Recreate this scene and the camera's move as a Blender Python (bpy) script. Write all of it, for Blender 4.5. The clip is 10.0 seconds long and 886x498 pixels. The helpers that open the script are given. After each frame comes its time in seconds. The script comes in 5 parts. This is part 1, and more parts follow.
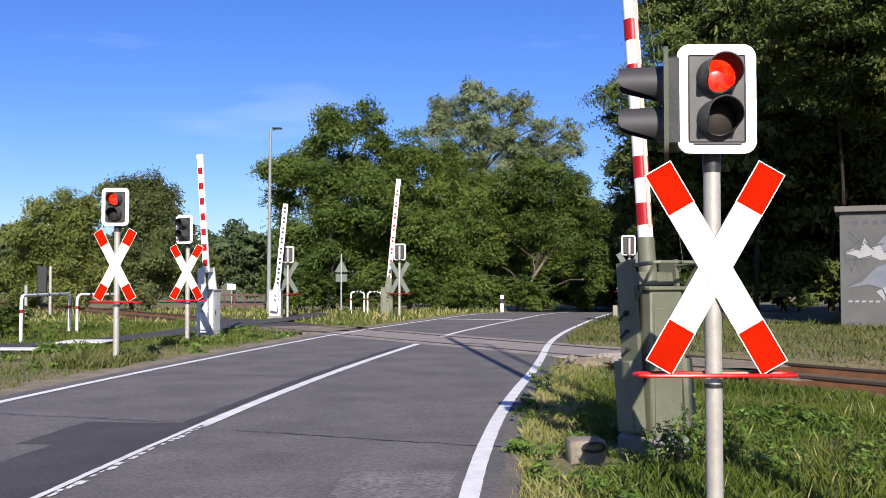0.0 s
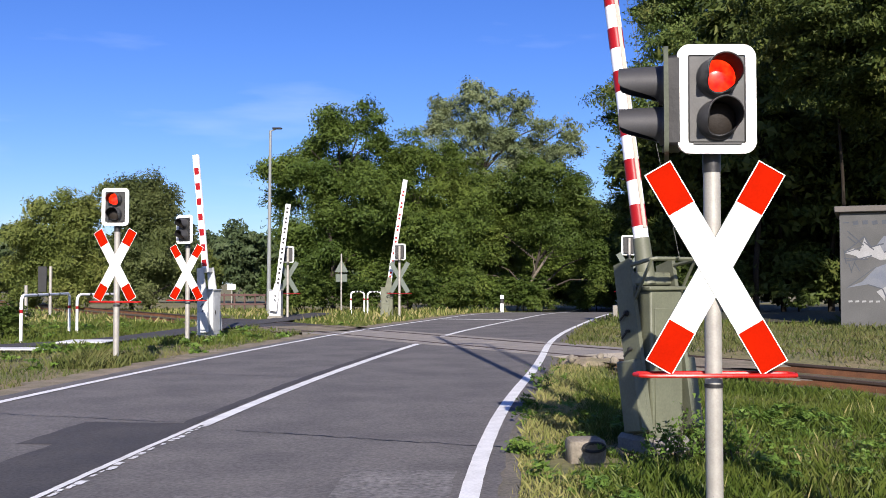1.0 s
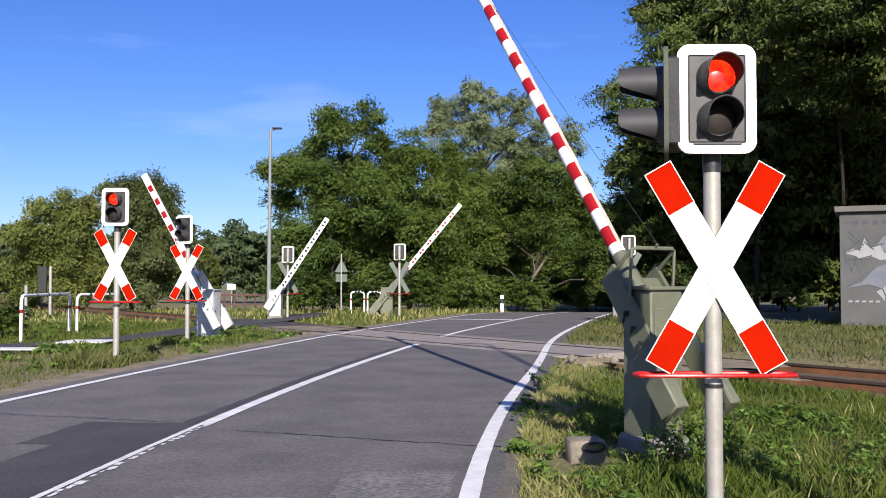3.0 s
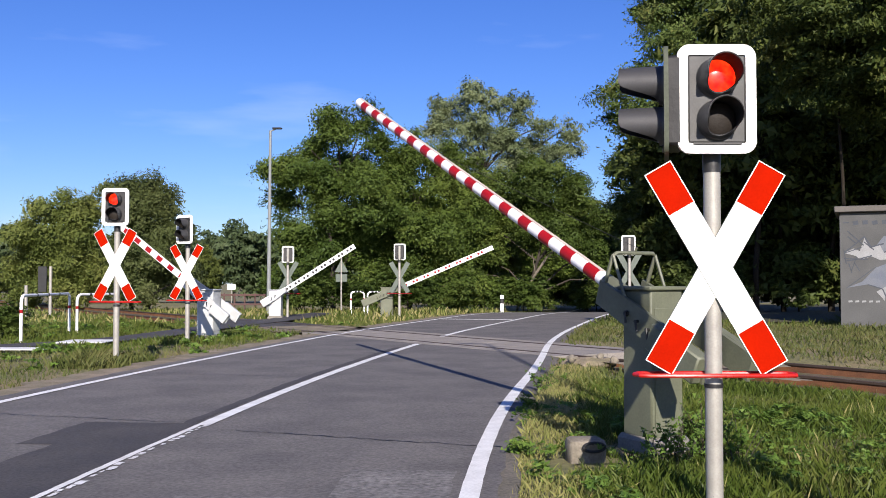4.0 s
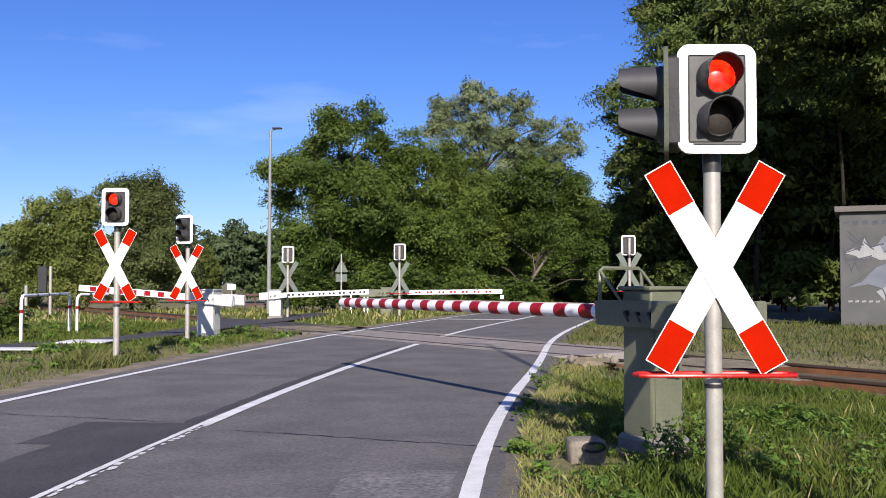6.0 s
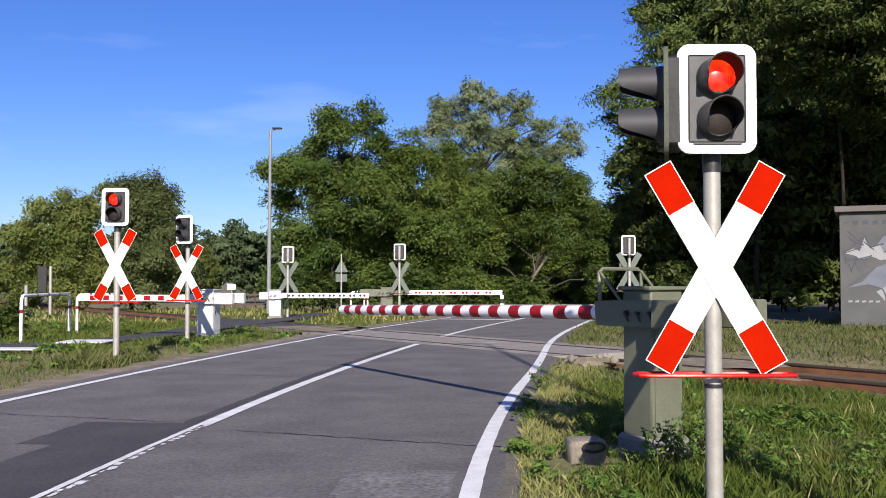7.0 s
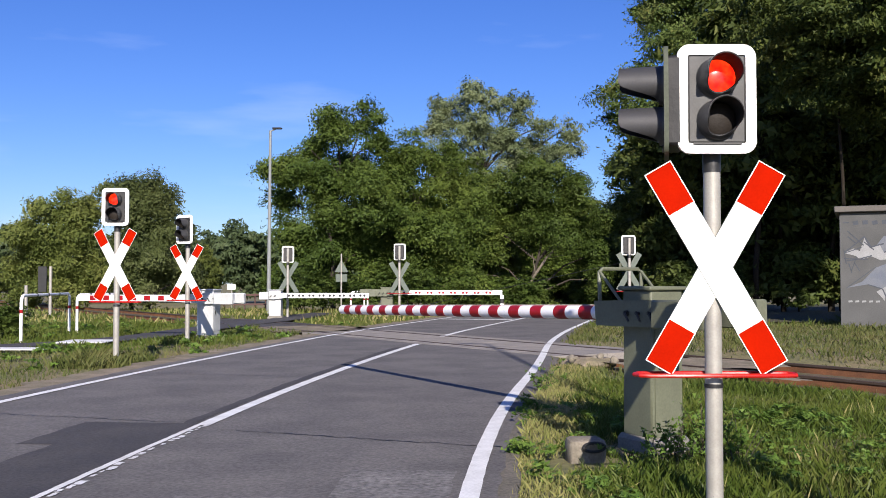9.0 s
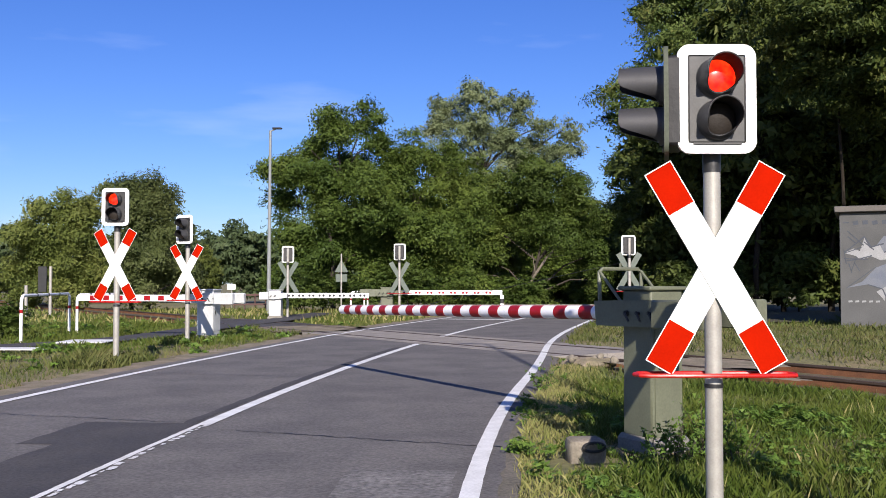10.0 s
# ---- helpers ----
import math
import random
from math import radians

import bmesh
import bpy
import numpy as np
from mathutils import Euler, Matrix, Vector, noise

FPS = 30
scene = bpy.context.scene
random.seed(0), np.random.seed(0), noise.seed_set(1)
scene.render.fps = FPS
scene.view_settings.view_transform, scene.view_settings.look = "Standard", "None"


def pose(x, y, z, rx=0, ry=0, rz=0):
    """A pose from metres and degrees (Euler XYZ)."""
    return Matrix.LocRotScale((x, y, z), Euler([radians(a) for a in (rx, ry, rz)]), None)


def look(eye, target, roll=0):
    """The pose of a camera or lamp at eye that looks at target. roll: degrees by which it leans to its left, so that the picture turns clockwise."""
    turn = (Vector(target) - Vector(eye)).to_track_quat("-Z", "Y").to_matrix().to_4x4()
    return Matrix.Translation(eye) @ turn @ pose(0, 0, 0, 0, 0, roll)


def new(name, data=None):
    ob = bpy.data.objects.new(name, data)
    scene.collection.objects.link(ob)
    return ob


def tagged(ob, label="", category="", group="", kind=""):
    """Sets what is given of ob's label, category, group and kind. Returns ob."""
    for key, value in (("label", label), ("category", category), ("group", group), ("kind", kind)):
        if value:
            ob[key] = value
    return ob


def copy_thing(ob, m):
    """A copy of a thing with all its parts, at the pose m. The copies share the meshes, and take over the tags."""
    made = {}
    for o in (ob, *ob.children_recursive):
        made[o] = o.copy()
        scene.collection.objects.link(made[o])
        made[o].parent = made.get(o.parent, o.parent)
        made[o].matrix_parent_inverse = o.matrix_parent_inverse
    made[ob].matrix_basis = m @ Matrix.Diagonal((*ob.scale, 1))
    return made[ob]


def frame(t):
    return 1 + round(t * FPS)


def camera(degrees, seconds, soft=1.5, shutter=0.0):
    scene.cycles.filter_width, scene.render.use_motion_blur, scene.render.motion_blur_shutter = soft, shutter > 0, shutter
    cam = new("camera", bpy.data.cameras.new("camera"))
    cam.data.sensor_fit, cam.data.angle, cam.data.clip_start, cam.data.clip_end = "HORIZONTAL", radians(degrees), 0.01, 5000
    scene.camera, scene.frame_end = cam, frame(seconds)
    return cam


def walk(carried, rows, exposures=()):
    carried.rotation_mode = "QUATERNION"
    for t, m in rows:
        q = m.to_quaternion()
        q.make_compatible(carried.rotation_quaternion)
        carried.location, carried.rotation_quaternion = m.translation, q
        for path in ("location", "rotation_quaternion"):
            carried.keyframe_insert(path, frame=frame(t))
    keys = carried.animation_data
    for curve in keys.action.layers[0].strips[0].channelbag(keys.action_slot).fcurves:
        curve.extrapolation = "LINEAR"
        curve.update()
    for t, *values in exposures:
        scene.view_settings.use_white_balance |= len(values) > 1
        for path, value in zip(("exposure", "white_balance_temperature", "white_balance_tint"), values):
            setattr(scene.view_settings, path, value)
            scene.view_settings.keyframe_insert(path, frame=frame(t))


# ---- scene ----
cam = camera(49.6, 10.0, soft=0.9)
EYE = (0.0, 0.0, 1.2)
VIEW = look(EYE, (0.0, 100.0, 4.68))
walk(cam, [(0.0, VIEW), (10.0, VIEW)], exposures=[(0.0, 0.81, 6050, 17), (2.0, 0.80, 6050, 17), (4.5, 0.71, 6050, 17), (10.0, 0.70, 6050, 17)])

# ---------------------------------------------------------------- light
SUN_ELEVATION = radians(27.6)
SUN_FROM = (0.09, -1.0)                     # the sun stands behind the camera
world = bpy.data.worlds.new("sky")
scene.world = world
world.use_nodes = True
wn = world.node_tree
sky = wn.nodes.new("ShaderNodeTexSky")
sky.sky_type = "NISHITA"
sky.sun_disc = False
sky.sun_elevation = SUN_ELEVATION
sky.sun_rotation = math.atan2(SUN_FROM[0], SUN_FROM[1])
sky.altitude = 50
sky.air_density, sky.dust_density, sky.ozone_density = 1.0, 0.6, 6.0
wn.nodes["Background"].inputs["Strength"].default_value = 0.079
tone = wn.nodes.new("ShaderNodeHueSaturation")
tone.inputs["Saturation"].default_value, tone.inputs["Hue"].default_value = 1.16, 0.518
wn.links.new(sky.outputs[0], tone.inputs["Color"])
# a few thin high wisps of cloud
wc = wn.nodes.new("ShaderNodeTexCoord")
wm = wn.nodes.new("ShaderNodeMapping")
wm.inputs["Scale"].default_value = (1.6, 1.6, 9.0)
wz = wn.nodes.new("ShaderNodeTexNoise")
wz.inputs["Scale"].default_value, wz.inputs["Detail"].default_value = 1.8, 7
wr = wn.nodes.new("ShaderNodeMapRange")
wr.inputs["From Min"].default_value, wr.inputs["From Max"].default_value, wr.inputs["To Max"].default_value = 0.53, 0.8, 0.30
wx = wn.nodes.new("ShaderNodeMix")
wx.data_type = "RGBA"
wx.inputs["B"].default_value = (7.5, 8.2, 9.5, 1)
wn.links.new(wc.outputs["Generated"], wm.inputs["Vector"])
wn.links.new(wm.outputs["Vector"], wz.inputs["Vector"])
wn.links.new(wz.outputs["Fac"], wr.inputs["Value"])
wn.links.new(wr.outputs["Result"], wx.inputs["Factor"])
wn.links.new(tone.outputs["Color"], wx.inputs["A"])
wn.links.new(wx.outputs["Result"], wn.nodes["Background"].inputs["Color"])
sun = new("sun", bpy.data.lights.new("sun", "SUN"))
sun.data.energy, sun.data.angle, sun.data.color = 5.0, radians(0.53), (1.0, 0.90, 0.73)
h = math.cos(SUN_ELEVATION) / math.hypot(*SUN_FROM)
sun.matrix_basis = look((SUN_FROM[0] * h * 50, SUN_FROM[1] * h * 50, 50 * math.sin(SUN_ELEVATION)), (0, 0, 0))


# ---------------------------------------------------------------- materials
def material(name, color, rough=0.6, metal=0.0, other=None, size=0.3, amount=0.5, grain=0.02, grain_amount=0.15,
             bump=0.15, coat=0.0, gloss=0.5, space="Object"):
    """A surface of two colours in blotches of one size, with a finer grain and relief."""
    m = bpy.data.materials.new(name)
    m.use_nodes = True
    nt = m.node_tree
    b = nt.nodes["Principled BSDF"]
    b.inputs["Metallic"].default_value = metal
    b.inputs["Coat Weight"].default_value = coat
    b.inputs["Specular IOR Level"].default_value = gloss
    tc = nt.nodes.new("ShaderNodeTexCoord")
    n1 = nt.nodes.new("ShaderNodeTexNoise")
    n1.inputs["Scale"].default_value, n1.inputs["Detail"].default_value = 1 / size, 6
    n2 = nt.nodes.new("ShaderNodeTexNoise")
    n2.inputs["Scale"].default_value, n2.inputs["Detail"].default_value = 1 / grain, 3
    for n in (n1, n2):
        nt.links.new(tc.outputs[space], n.inputs["Vector"])
    ramp = nt.nodes.new("ShaderNodeMapRange")
    ramp.inputs["From Min"].default_value, ramp.inputs["From Max"].default_value = 0.35, 0.68
    ramp.inputs["To Max"].default_value = amount
    nt.links.new(n1.outputs["Fac"], ramp.inputs["Value"])
    mix = nt.nodes.new("ShaderNodeMix")
    mix.data_type = "RGBA"
    other = other or tuple(c * 0.6 for c in color)
    mix.inputs["A"].default_value, mix.inputs["B"].default_value = (*color, 1), (*other, 1)
    nt.links.new(ramp.outputs["Result"], mix.inputs["Factor"])
    hsv = nt.nodes.new("ShaderNodeHueSaturation")
    val = nt.nodes.new("ShaderNodeMapRange")
    val.inputs["From Min"].default_value, val.inputs["From Max"].default_value = 0.25, 0.75
    val.inputs["To Min"].default_value, val.inputs["To Max"].default_value = 1 - grain_amount, 1 + grain_amount
    nt.links.new(n2.outputs["Fac"], val.inputs["Value"])
    nt.links.new(mix.outputs["Result"], hsv.inputs["Color"])
    nt.links.new(val.outputs["Result"], hsv.inputs["Value"])
    nt.links.new(hsv.outputs["Color"], b.inputs["Base Color"])
    r = nt.nodes.new("ShaderNodeMapRange")
    r.inputs["To Min"].default_value, r.inputs["To Max"].default_value = max(rough - 0.1, 0.03), min(rough + 0.12, 1)
    nt.links.new(n1.outputs["Fac"], r.inputs["Value"])
    nt.links.new(r.outputs["Result"], b.inputs["Roughness"])
    if bump:
        bp = nt.nodes.new("ShaderNodeBump")
        bp.inputs["Strength"].default_value, bp.inputs["Distance"].default_value = bump, grain * 0.5
        nt.links.new(n2.outputs["Fac"], bp.inputs["Height"])
        nt.links.new(bp.outputs["Normal"], b.inputs["Normal"])
    return m


def leaf_material(name, colors, gloss=0.6, through_light=0.3, patch=2.5):
    """Leaves or blades: every piece takes its own tone, in patches over the plant; light comes through them."""
    m = bpy.data.materials.new(name)
    m.use_nodes = True
    nt = m.node_tree
    b = nt.nodes["Principled BSDF"]
    b.inputs["Roughness"].default_value = gloss
    b.inputs["Specular IOR Level"].default_value = 0.2
    geo = nt.nodes.new("ShaderNodeNewGeometry")
    tc = nt.nodes.new("ShaderNodeTexCoord")
    info = nt.nodes.new("ShaderNodeObjectInfo")
    n1 = nt.nodes.new("ShaderNodeTexNoise")
    n1.inputs["Scale"].default_value, n1.inputs["Detail"].default_value = 1 / patch, 3
    nt.links.new(tc.outputs["Object"], n1.inputs["Vector"])
    add = nt.nodes.new("ShaderNodeMath")
    add.operation = "MULTIPLY_ADD"
    add.inputs[1].default_value = 0.32
    nt.links.new(geo.outputs["Random Per Island"], add.inputs[0])
    sub = nt.nodes.new("ShaderNodeMath")
    sub.operation = "MULTIPLY_ADD"
    sub.inputs[1].default_value, sub.inputs[2].default_value = 1.5, -0.40
    nt.links.new(n1.outputs["Fac"], sub.inputs[0])
    nt.links.new(sub.outputs[0], add.inputs[2])
    ramp = nt.nodes.new("ShaderNodeValToRGB")
    e = ramp.color_ramp.elements
    while len(e) < len(colors):
        e.new(0.5)
    for i, c in enumerate(colors):
        e[i].position, e[i].color = i / (len(colors) - 1), (*c, 1)
    nt.links.new(add.outputs[0], ramp.inputs["Fac"])
    hsv = nt.nodes.new("ShaderNodeHueSaturation")
    mr = nt.nodes.new("ShaderNodeMapRange")
    mr.inputs["To Min"].default_value, mr.inputs["To Max"].default_value = 0.85, 1.15
    nt.links.new(info.outputs["Random"], mr.inputs["Value"])
    nt.links.new(mr.outputs["Result"], hsv.inputs["Value"])
    nt.links.new(ramp.outputs["Color"], hsv.inputs["Color"])
    nt.links.new(hsv.outputs["Color"], b.inputs["Base Color"])
    tr = nt.nodes.new("ShaderNodeBsdfTranslucent")
    nt.links.new(hsv.outputs["Color"], tr.inputs["Color"])
    ms = nt.nodes.new("ShaderNodeMixShader")
    ms.inputs["Fac"].default_value = through_light
    nt.links.new(b.outputs[0], ms.inputs[1])
    nt.links.new(tr.outputs[0], ms.inputs[2])
    nt.links.new(ms.outputs[0], nt.nodes["Material Output"].inputs["Surface"])
    return m


WHITE = material("white_sheet", (0.82, 0.82, 0.80), 0.4, size=0.25, other=(0.68, 0.67, 0.63), amount=0.5, grain=0.01, grain_amount=0.04, bump=0.04)
RED = material("red_sheet", (0.37, 0.010, 0.0005), 0.6, gloss=0.0, size=0.2, other=(0.29, 0.008, 0.001), amount=0.6, grain=0.012, grain_amount=0.08, bump=0.06)
RED_TUBE = material("red_tube_paint", (0.45, 0.014, 0.006), 0.25, gloss=0.5, size=0.2, amount=0.3, grain=0.012, grain_amount=0.06, bump=0.03)
BAND_RED = material("red_band_paint", (0.29, 0.007, 0.010), 0.4, gloss=0.25, size=0.15, amount=0.4, grain=0.01, grain_amount=0.1, bump=0.05)
BOOM_WHITE = material("boom_white", (0.80, 0.80, 0.82), 0.3, size=0.3, other=(0.6, 0.6, 0.6), amount=0.4, grain=0.012, grain_amount=0.05, bump=0.05)
STRIP = material("boom_top_strip", (0.446, 0.396, 0.331), 0.55, size=0.2, amount=0.3, grain=0.01, bump=0.05)
GREEN_GREY = material("grey_green_paint", (0.128, 0.137, 0.09), 0.55, size=0.3, other=(0.0788, 0.084, 0.054), amount=0.7, grain=0.015, grain_amount=0.12, bump=0.08)
SIGN_BACK = material("sign_back", (0.0887, 0.112, 0.0887), 0.5, size=0.2, amount=0.4, bump=0.05)
GREY_PAINT = material("light_grey_paint", (0.465, 0.48, 0.48), 0.45, size=0.3, other=(0.315, 0.323, 0.307), amount=0.5, grain=0.015, grain_amount=0.08, bump=0.06)
GALV = material("galvanised_steel", (0.368, 0.354, 0.313), 0.5, metal=0.25, size=0.08, other=(0.249, 0.235, 0.203), amount=0.6, grain=0.01, grain_amount=0.12, bump=0.08)
LAMP_GREY = material("lamp_post_paint", (0.20, 0.215, 0.21), 0.5, size=0.3, other=(0.14, 0.15, 0.145), amount=0.5, grain=0.02, grain_amount=0.1, bump=0.05)
OLIVE_PAINT = material("olive_grey_paint", (0.0792, 0.09, 0.0648), 0.6, size=0.2, amount=0.4, gloss=0.2, bump=0.05)
FENCE_RED = material("red_brown_fence_paint", (0.0825, 0.0375, 0.0315), 0.7, size=0.3, amount=0.5)
DARK_STEEL = material("dark_steel", (0.036, 0.036, 0.036), 0.5, metal=0.4, size=0.1, amount=0.5)
BLACK = material("black_rubber", (0.0112, 0.0112, 0.012), 0.6, size=0.1, amount=0.4)
HOUSING = material("grey_housing", (0.057, 0.057, 0.054), 0.55, size=0.1, other=(0.039, 0.039, 0.036), amount=0.5, grain=0.008, bump=0.05)
HOOD = material("dark_grey_hood", (0.0375, 0.0375, 0.0398), 0.55, size=0.1, amount=0.4, grain=0.008, bump=0.04)
HOOD_IN = material("black_hood_inside", (0.006, 0.006, 0.006), 0.8, size=0.1, amount=0.3)
RUST = material("rusty_rail", (0.21, 0.0875, 0.035), 0.75, metal=0.2, size=0.3, other=(0.07, 0.035, 0.021), amount=0.7, grain=0.02, grain_amount=0.25, bump=0.2)
RAIL_TOP = material("rail_head", (0.075, 0.052, 0.038), 0.5, metal=0.3, size=0.3, amount=0.5)
ROCK = material("lichened_stone", (0.195, 0.169, 0.131), 0.9, size=0.12, other=(0.143, 0.128, 0.09), amount=0.8, grain=0.015, grain_amount=0.3, bump=0.5)
CONCRETE = material("concrete", (0.225, 0.21, 0.18), 0.85, size=0.3, other=(0.143, 0.135, 0.105), amount=0.7, grain=0.02, grain_amount=0.2, bump=0.3)
WALL_GREY = material("weathered_plaster", (0.0929, 0.0946, 0.0929), 0.85, size=0.9, other=(0.0645, 0.0662, 0.0654), amount=0.8, grain=0.03, grain_amount=0.12, bump=0.2)
ROOF_SLAB = material("roof_slab", (0.128, 0.116, 0.104), 0.85, size=0.5, amount=0.5, grain=0.03, bump=0.2)
SPRAY_DARK = material("dark_spray_paint", (0.048, 0.056, 0.072), 0.6, size=0.2, amount=0.4)
SPRAY_BLUE = material("blue_grey_spray_paint", (0.103, 0.119, 0.151), 0.7, size=0.3, other=(0.162, 0.167, 0.178), amount=0.7)
SPRAY_WHITE = material("white_spray_paint", (0.269, 0.274, 0.274), 0.6, size=0.2, amount=0.4)
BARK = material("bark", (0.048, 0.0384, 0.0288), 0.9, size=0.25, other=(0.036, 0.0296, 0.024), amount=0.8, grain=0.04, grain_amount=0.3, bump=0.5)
# darker copy of the bark: the wood's shade is put into its colour
BARK_IN_SHADE = material("shaded_bark", (0.03, 0.025, 0.019), 0.95, size=0.25, amount=0.7, grain=0.04, grain_amount=0.3, bump=0.5, gloss=0.1)
DEAD_WOOD = material("pale_dead_wood", (0.168, 0.143, 0.108), 0.85, size=0.2, other=(0.14, 0.119, 0.091), amount=0.7, grain=0.03, bump=0.3)
LINE_WHITE = material("road_line_paint", (0.72, 0.72, 0.702), 0.6, size=0.2, other=(0.468, 0.468, 0.45), amount=0.55, grain=0.02, grain_amount=0.12, bump=0.15)
LENS_OFF = material("lens_off", (0.022, 0.018, 0.015), 0.55, gloss=0.15, size=0.05, amount=0.4, grain=0.01, bump=0.3)

LENS_RED = bpy.data.materials.new("lit_red_lens")
LENS_RED.use_nodes = True
lb = LENS_RED.node_tree.nodes["Principled BSDF"]
lb.inputs["Base Color"].default_value = (0.3, 0.004, 0.002, 1)
lb.inputs["Emission Color"].default_value = (1.0, 0.022, 0.008, 1)
lb.inputs["Emission Strength"].default_value = 1.1
lb.inputs["Roughness"].default_value = 0.2
lt = LENS_RED.node_tree
ln1 = lt.nodes.new("ShaderNodeTexNoise")
ln1.inputs["Scale"].default_value, ln1.inputs["Detail"].default_value = 18, 3
lr = lt.nodes.new("ShaderNodeValToRGB")
lr.color_ramp.elements[0].position, lr.color_ramp.elements[0].color = 0.35, (0.75, 0.003, 0.001, 1)
lr.color_ramp.elements[1].position, lr.color_ramp.elements[1].color = 0.75, (1.0, 0.06, 0.005, 1)
lt.links.new(lt.nodes.new("ShaderNodeTexCoord").outputs["Object"], ln1.inputs["Vector"])
lt.links.new(ln1.outputs["Fac"], lr.inputs["Fac"])
lt.links.new(lr.outputs["Color"], lb.inputs["Emission Color"])

TREE_GREEN = leaf_material("tree_leaves", [(0.0345, 0.0621, 0.0102), (0.069, 0.11, 0.017), (0.114, 0.16, 0.0272), (0.172, 0.209, 0.0424)])
TREE_MID = leaf_material("mid_green_leaves", [(0.0255, 0.045, 0.00872), (0.0482, 0.081, 0.0135), (0.0818, 0.12, 0.0213), (0.131, 0.162, 0.0328)])
TREE_OLIVE = leaf_material("olive_leaves", [(0.05, 0.0732, 0.0154), (0.0924, 0.12, 0.0246), (0.139, 0.162, 0.0385), (0.18, 0.178, 0.0539)])
TREE_SILVER = leaf_material("greyish_leaves", [(0.0796, 0.11, 0.0447), (0.13, 0.164, 0.0746), (0.19, 0.23, 0.11), (0.269, 0.293, 0.17)])
TREE_WILLOW = leaf_material("willow_leaves", [(0.0512, 0.0716, 0.0205), (0.087, 0.113, 0.0348), (0.128, 0.153, 0.0512), (0.184, 0.194, 0.0767)])
TREE_EDGE = leaf_material("edge_leaves", [(0.03, 0.052, 0.012), (0.058, 0.092, 0.02), (0.10, 0.135, 0.032), (0.18, 0.185, 0.055)])
TREE_DARK = leaf_material("dark_forest_leaves", [(0.0212, 0.037, 0.00842), (0.044, 0.0669, 0.0138), (0.0927, 0.119, 0.026), (0.194, 0.184, 0.0459)])
# paler, bluer leaves: the haze of distance is mixed into the colour
TREE_FAR = leaf_material("hazed_distant_leaves", [(0.039, 0.0624, 0.0273), (0.0585, 0.0858, 0.0351), (0.078, 0.109, 0.0468), (0.109, 0.133, 0.0624)])
GRASS = leaf_material("grass_blades", [(0.0337, 0.059, 0.00786), (0.0618, 0.0949, 0.0135), (0.0986, 0.126, 0.0213), (0.163, 0.153, 0.0532)], 0.5, 0.3, 0.9)
GRASS_DRY = leaf_material("dry_grass_blades", [(0.109, 0.164, 0.0329), (0.185, 0.209, 0.0546), (0.306, 0.274, 0.109), (0.438, 0.361, 0.185)], 0.6, 0.3, 1.6)
GRASS_ROUGH = leaf_material("rough_grass_blades", [(0.042, 0.064, 0.014), (0.07, 0.09, 0.022), (0.11, 0.115, 0.036), (0.17, 0.145, 0.065)], 0.6, 0.25, 1.2)
WEED = leaf_material("weed_leaves", [(0.0503, 0.101, 0.0151), (0.0907, 0.161, 0.0252), (0.14, 0.221, 0.0403), (0.202, 0.261, 0.0605)], 0.5, 0.3, 0.5)


def ground_material():
    m = material("verge_soil", (0.0994, 0.114, 0.0333), 0.95, size=1.6, other=(0.239, 0.171, 0.0952), amount=0.85, grain=0.05, grain_amount=0.35, bump=0.6)
    return m


def asphalt_material():
    """Grey asphalt with worn lanes, darker mended patches, fine stones."""
    m = material("asphalt", (0.125, 0.116, 0.107), 0.85, size=0.8, other=(0.0842, 0.0788, 0.077), amount=1.0, grain=0.022, grain_amount=0.42, bump=0.35)
    return m


GROUND = ground_material()
ASPHALT = asphalt_material()
PATCH = material("newer_asphalt", (0.0373, 0.0347, 0.0347), 0.85, size=0.5, other=(0.0546, 0.0505, 0.0497), amount=0.9, grain=0.022, grain_amount=0.4, bump=0.3)
OLD_ASPHALT = material("worn_asphalt", (0.164, 0.156, 0.146), 0.85, size=0.5, other=(0.0778, 0.0734, 0.0734), amount=0.8, grain=0.03, grain_amount=0.6, bump=0.6)
PLATE = material("crossing_panel", (0.254, 0.23, 0.197), 0.85, size=0.6, other=(0.168, 0.153, 0.142), amount=0.8, grain=0.015, grain_amount=0.3, bump=0.3)
GRIT = material("gritty_road_edge", (0.144, 0.126, 0.102), 0.95, size=0.3, other=(0.09, 0.084, 0.06), amount=0.9, grain=0.025, grain_amount=0.4, bump=0.6)
SAND = material("sandy_shoulder", (0.233, 0.186, 0.13), 0.95, size=0.35, other=(0.112, 0.104, 0.0562), amount=0.9, grain=0.02, grain_amount=0.3, bump=0.5)
# forest floor colour with the shade under the trees put into it
FLOOR_SHADE = material("shaded_forest_floor", (0.04, 0.048, 0.016), 0.95, size=0.7, other=(0.06, 0.044, 0.024), amount=0.9, grain=0.05, grain_amount=0.4, bump=0.7)
BALLAST = material("track_bed", (0.101, 0.072, 0.0432), 0.95, size=0.5, other=(0.0648, 0.072, 0.0252), amount=0.9, grain=0.04, grain_amount=0.4, bump=0.8)


# ---------------------------------------------------------------- mesh helpers
def finish(bm, mat, name, smooth=False):
    me = bpy.data.meshes.new(name)
    bmesh.ops.recalc_face_normals(bm, faces=bm.faces[:])
    bm.to_mesh(me)
    bm.free()
    me.materials.append(mat)
    if smooth:
        me.shade_smooth()
        me.set_sharp_from_angle(angle=radians(40))
    return me


def part(name, bm, mat, parent, label="", smooth=True):
    ob = new(name, finish(bm, mat, name, smooth))
    ob.parent = parent
    if label:
        ob["label"] = label
    return ob


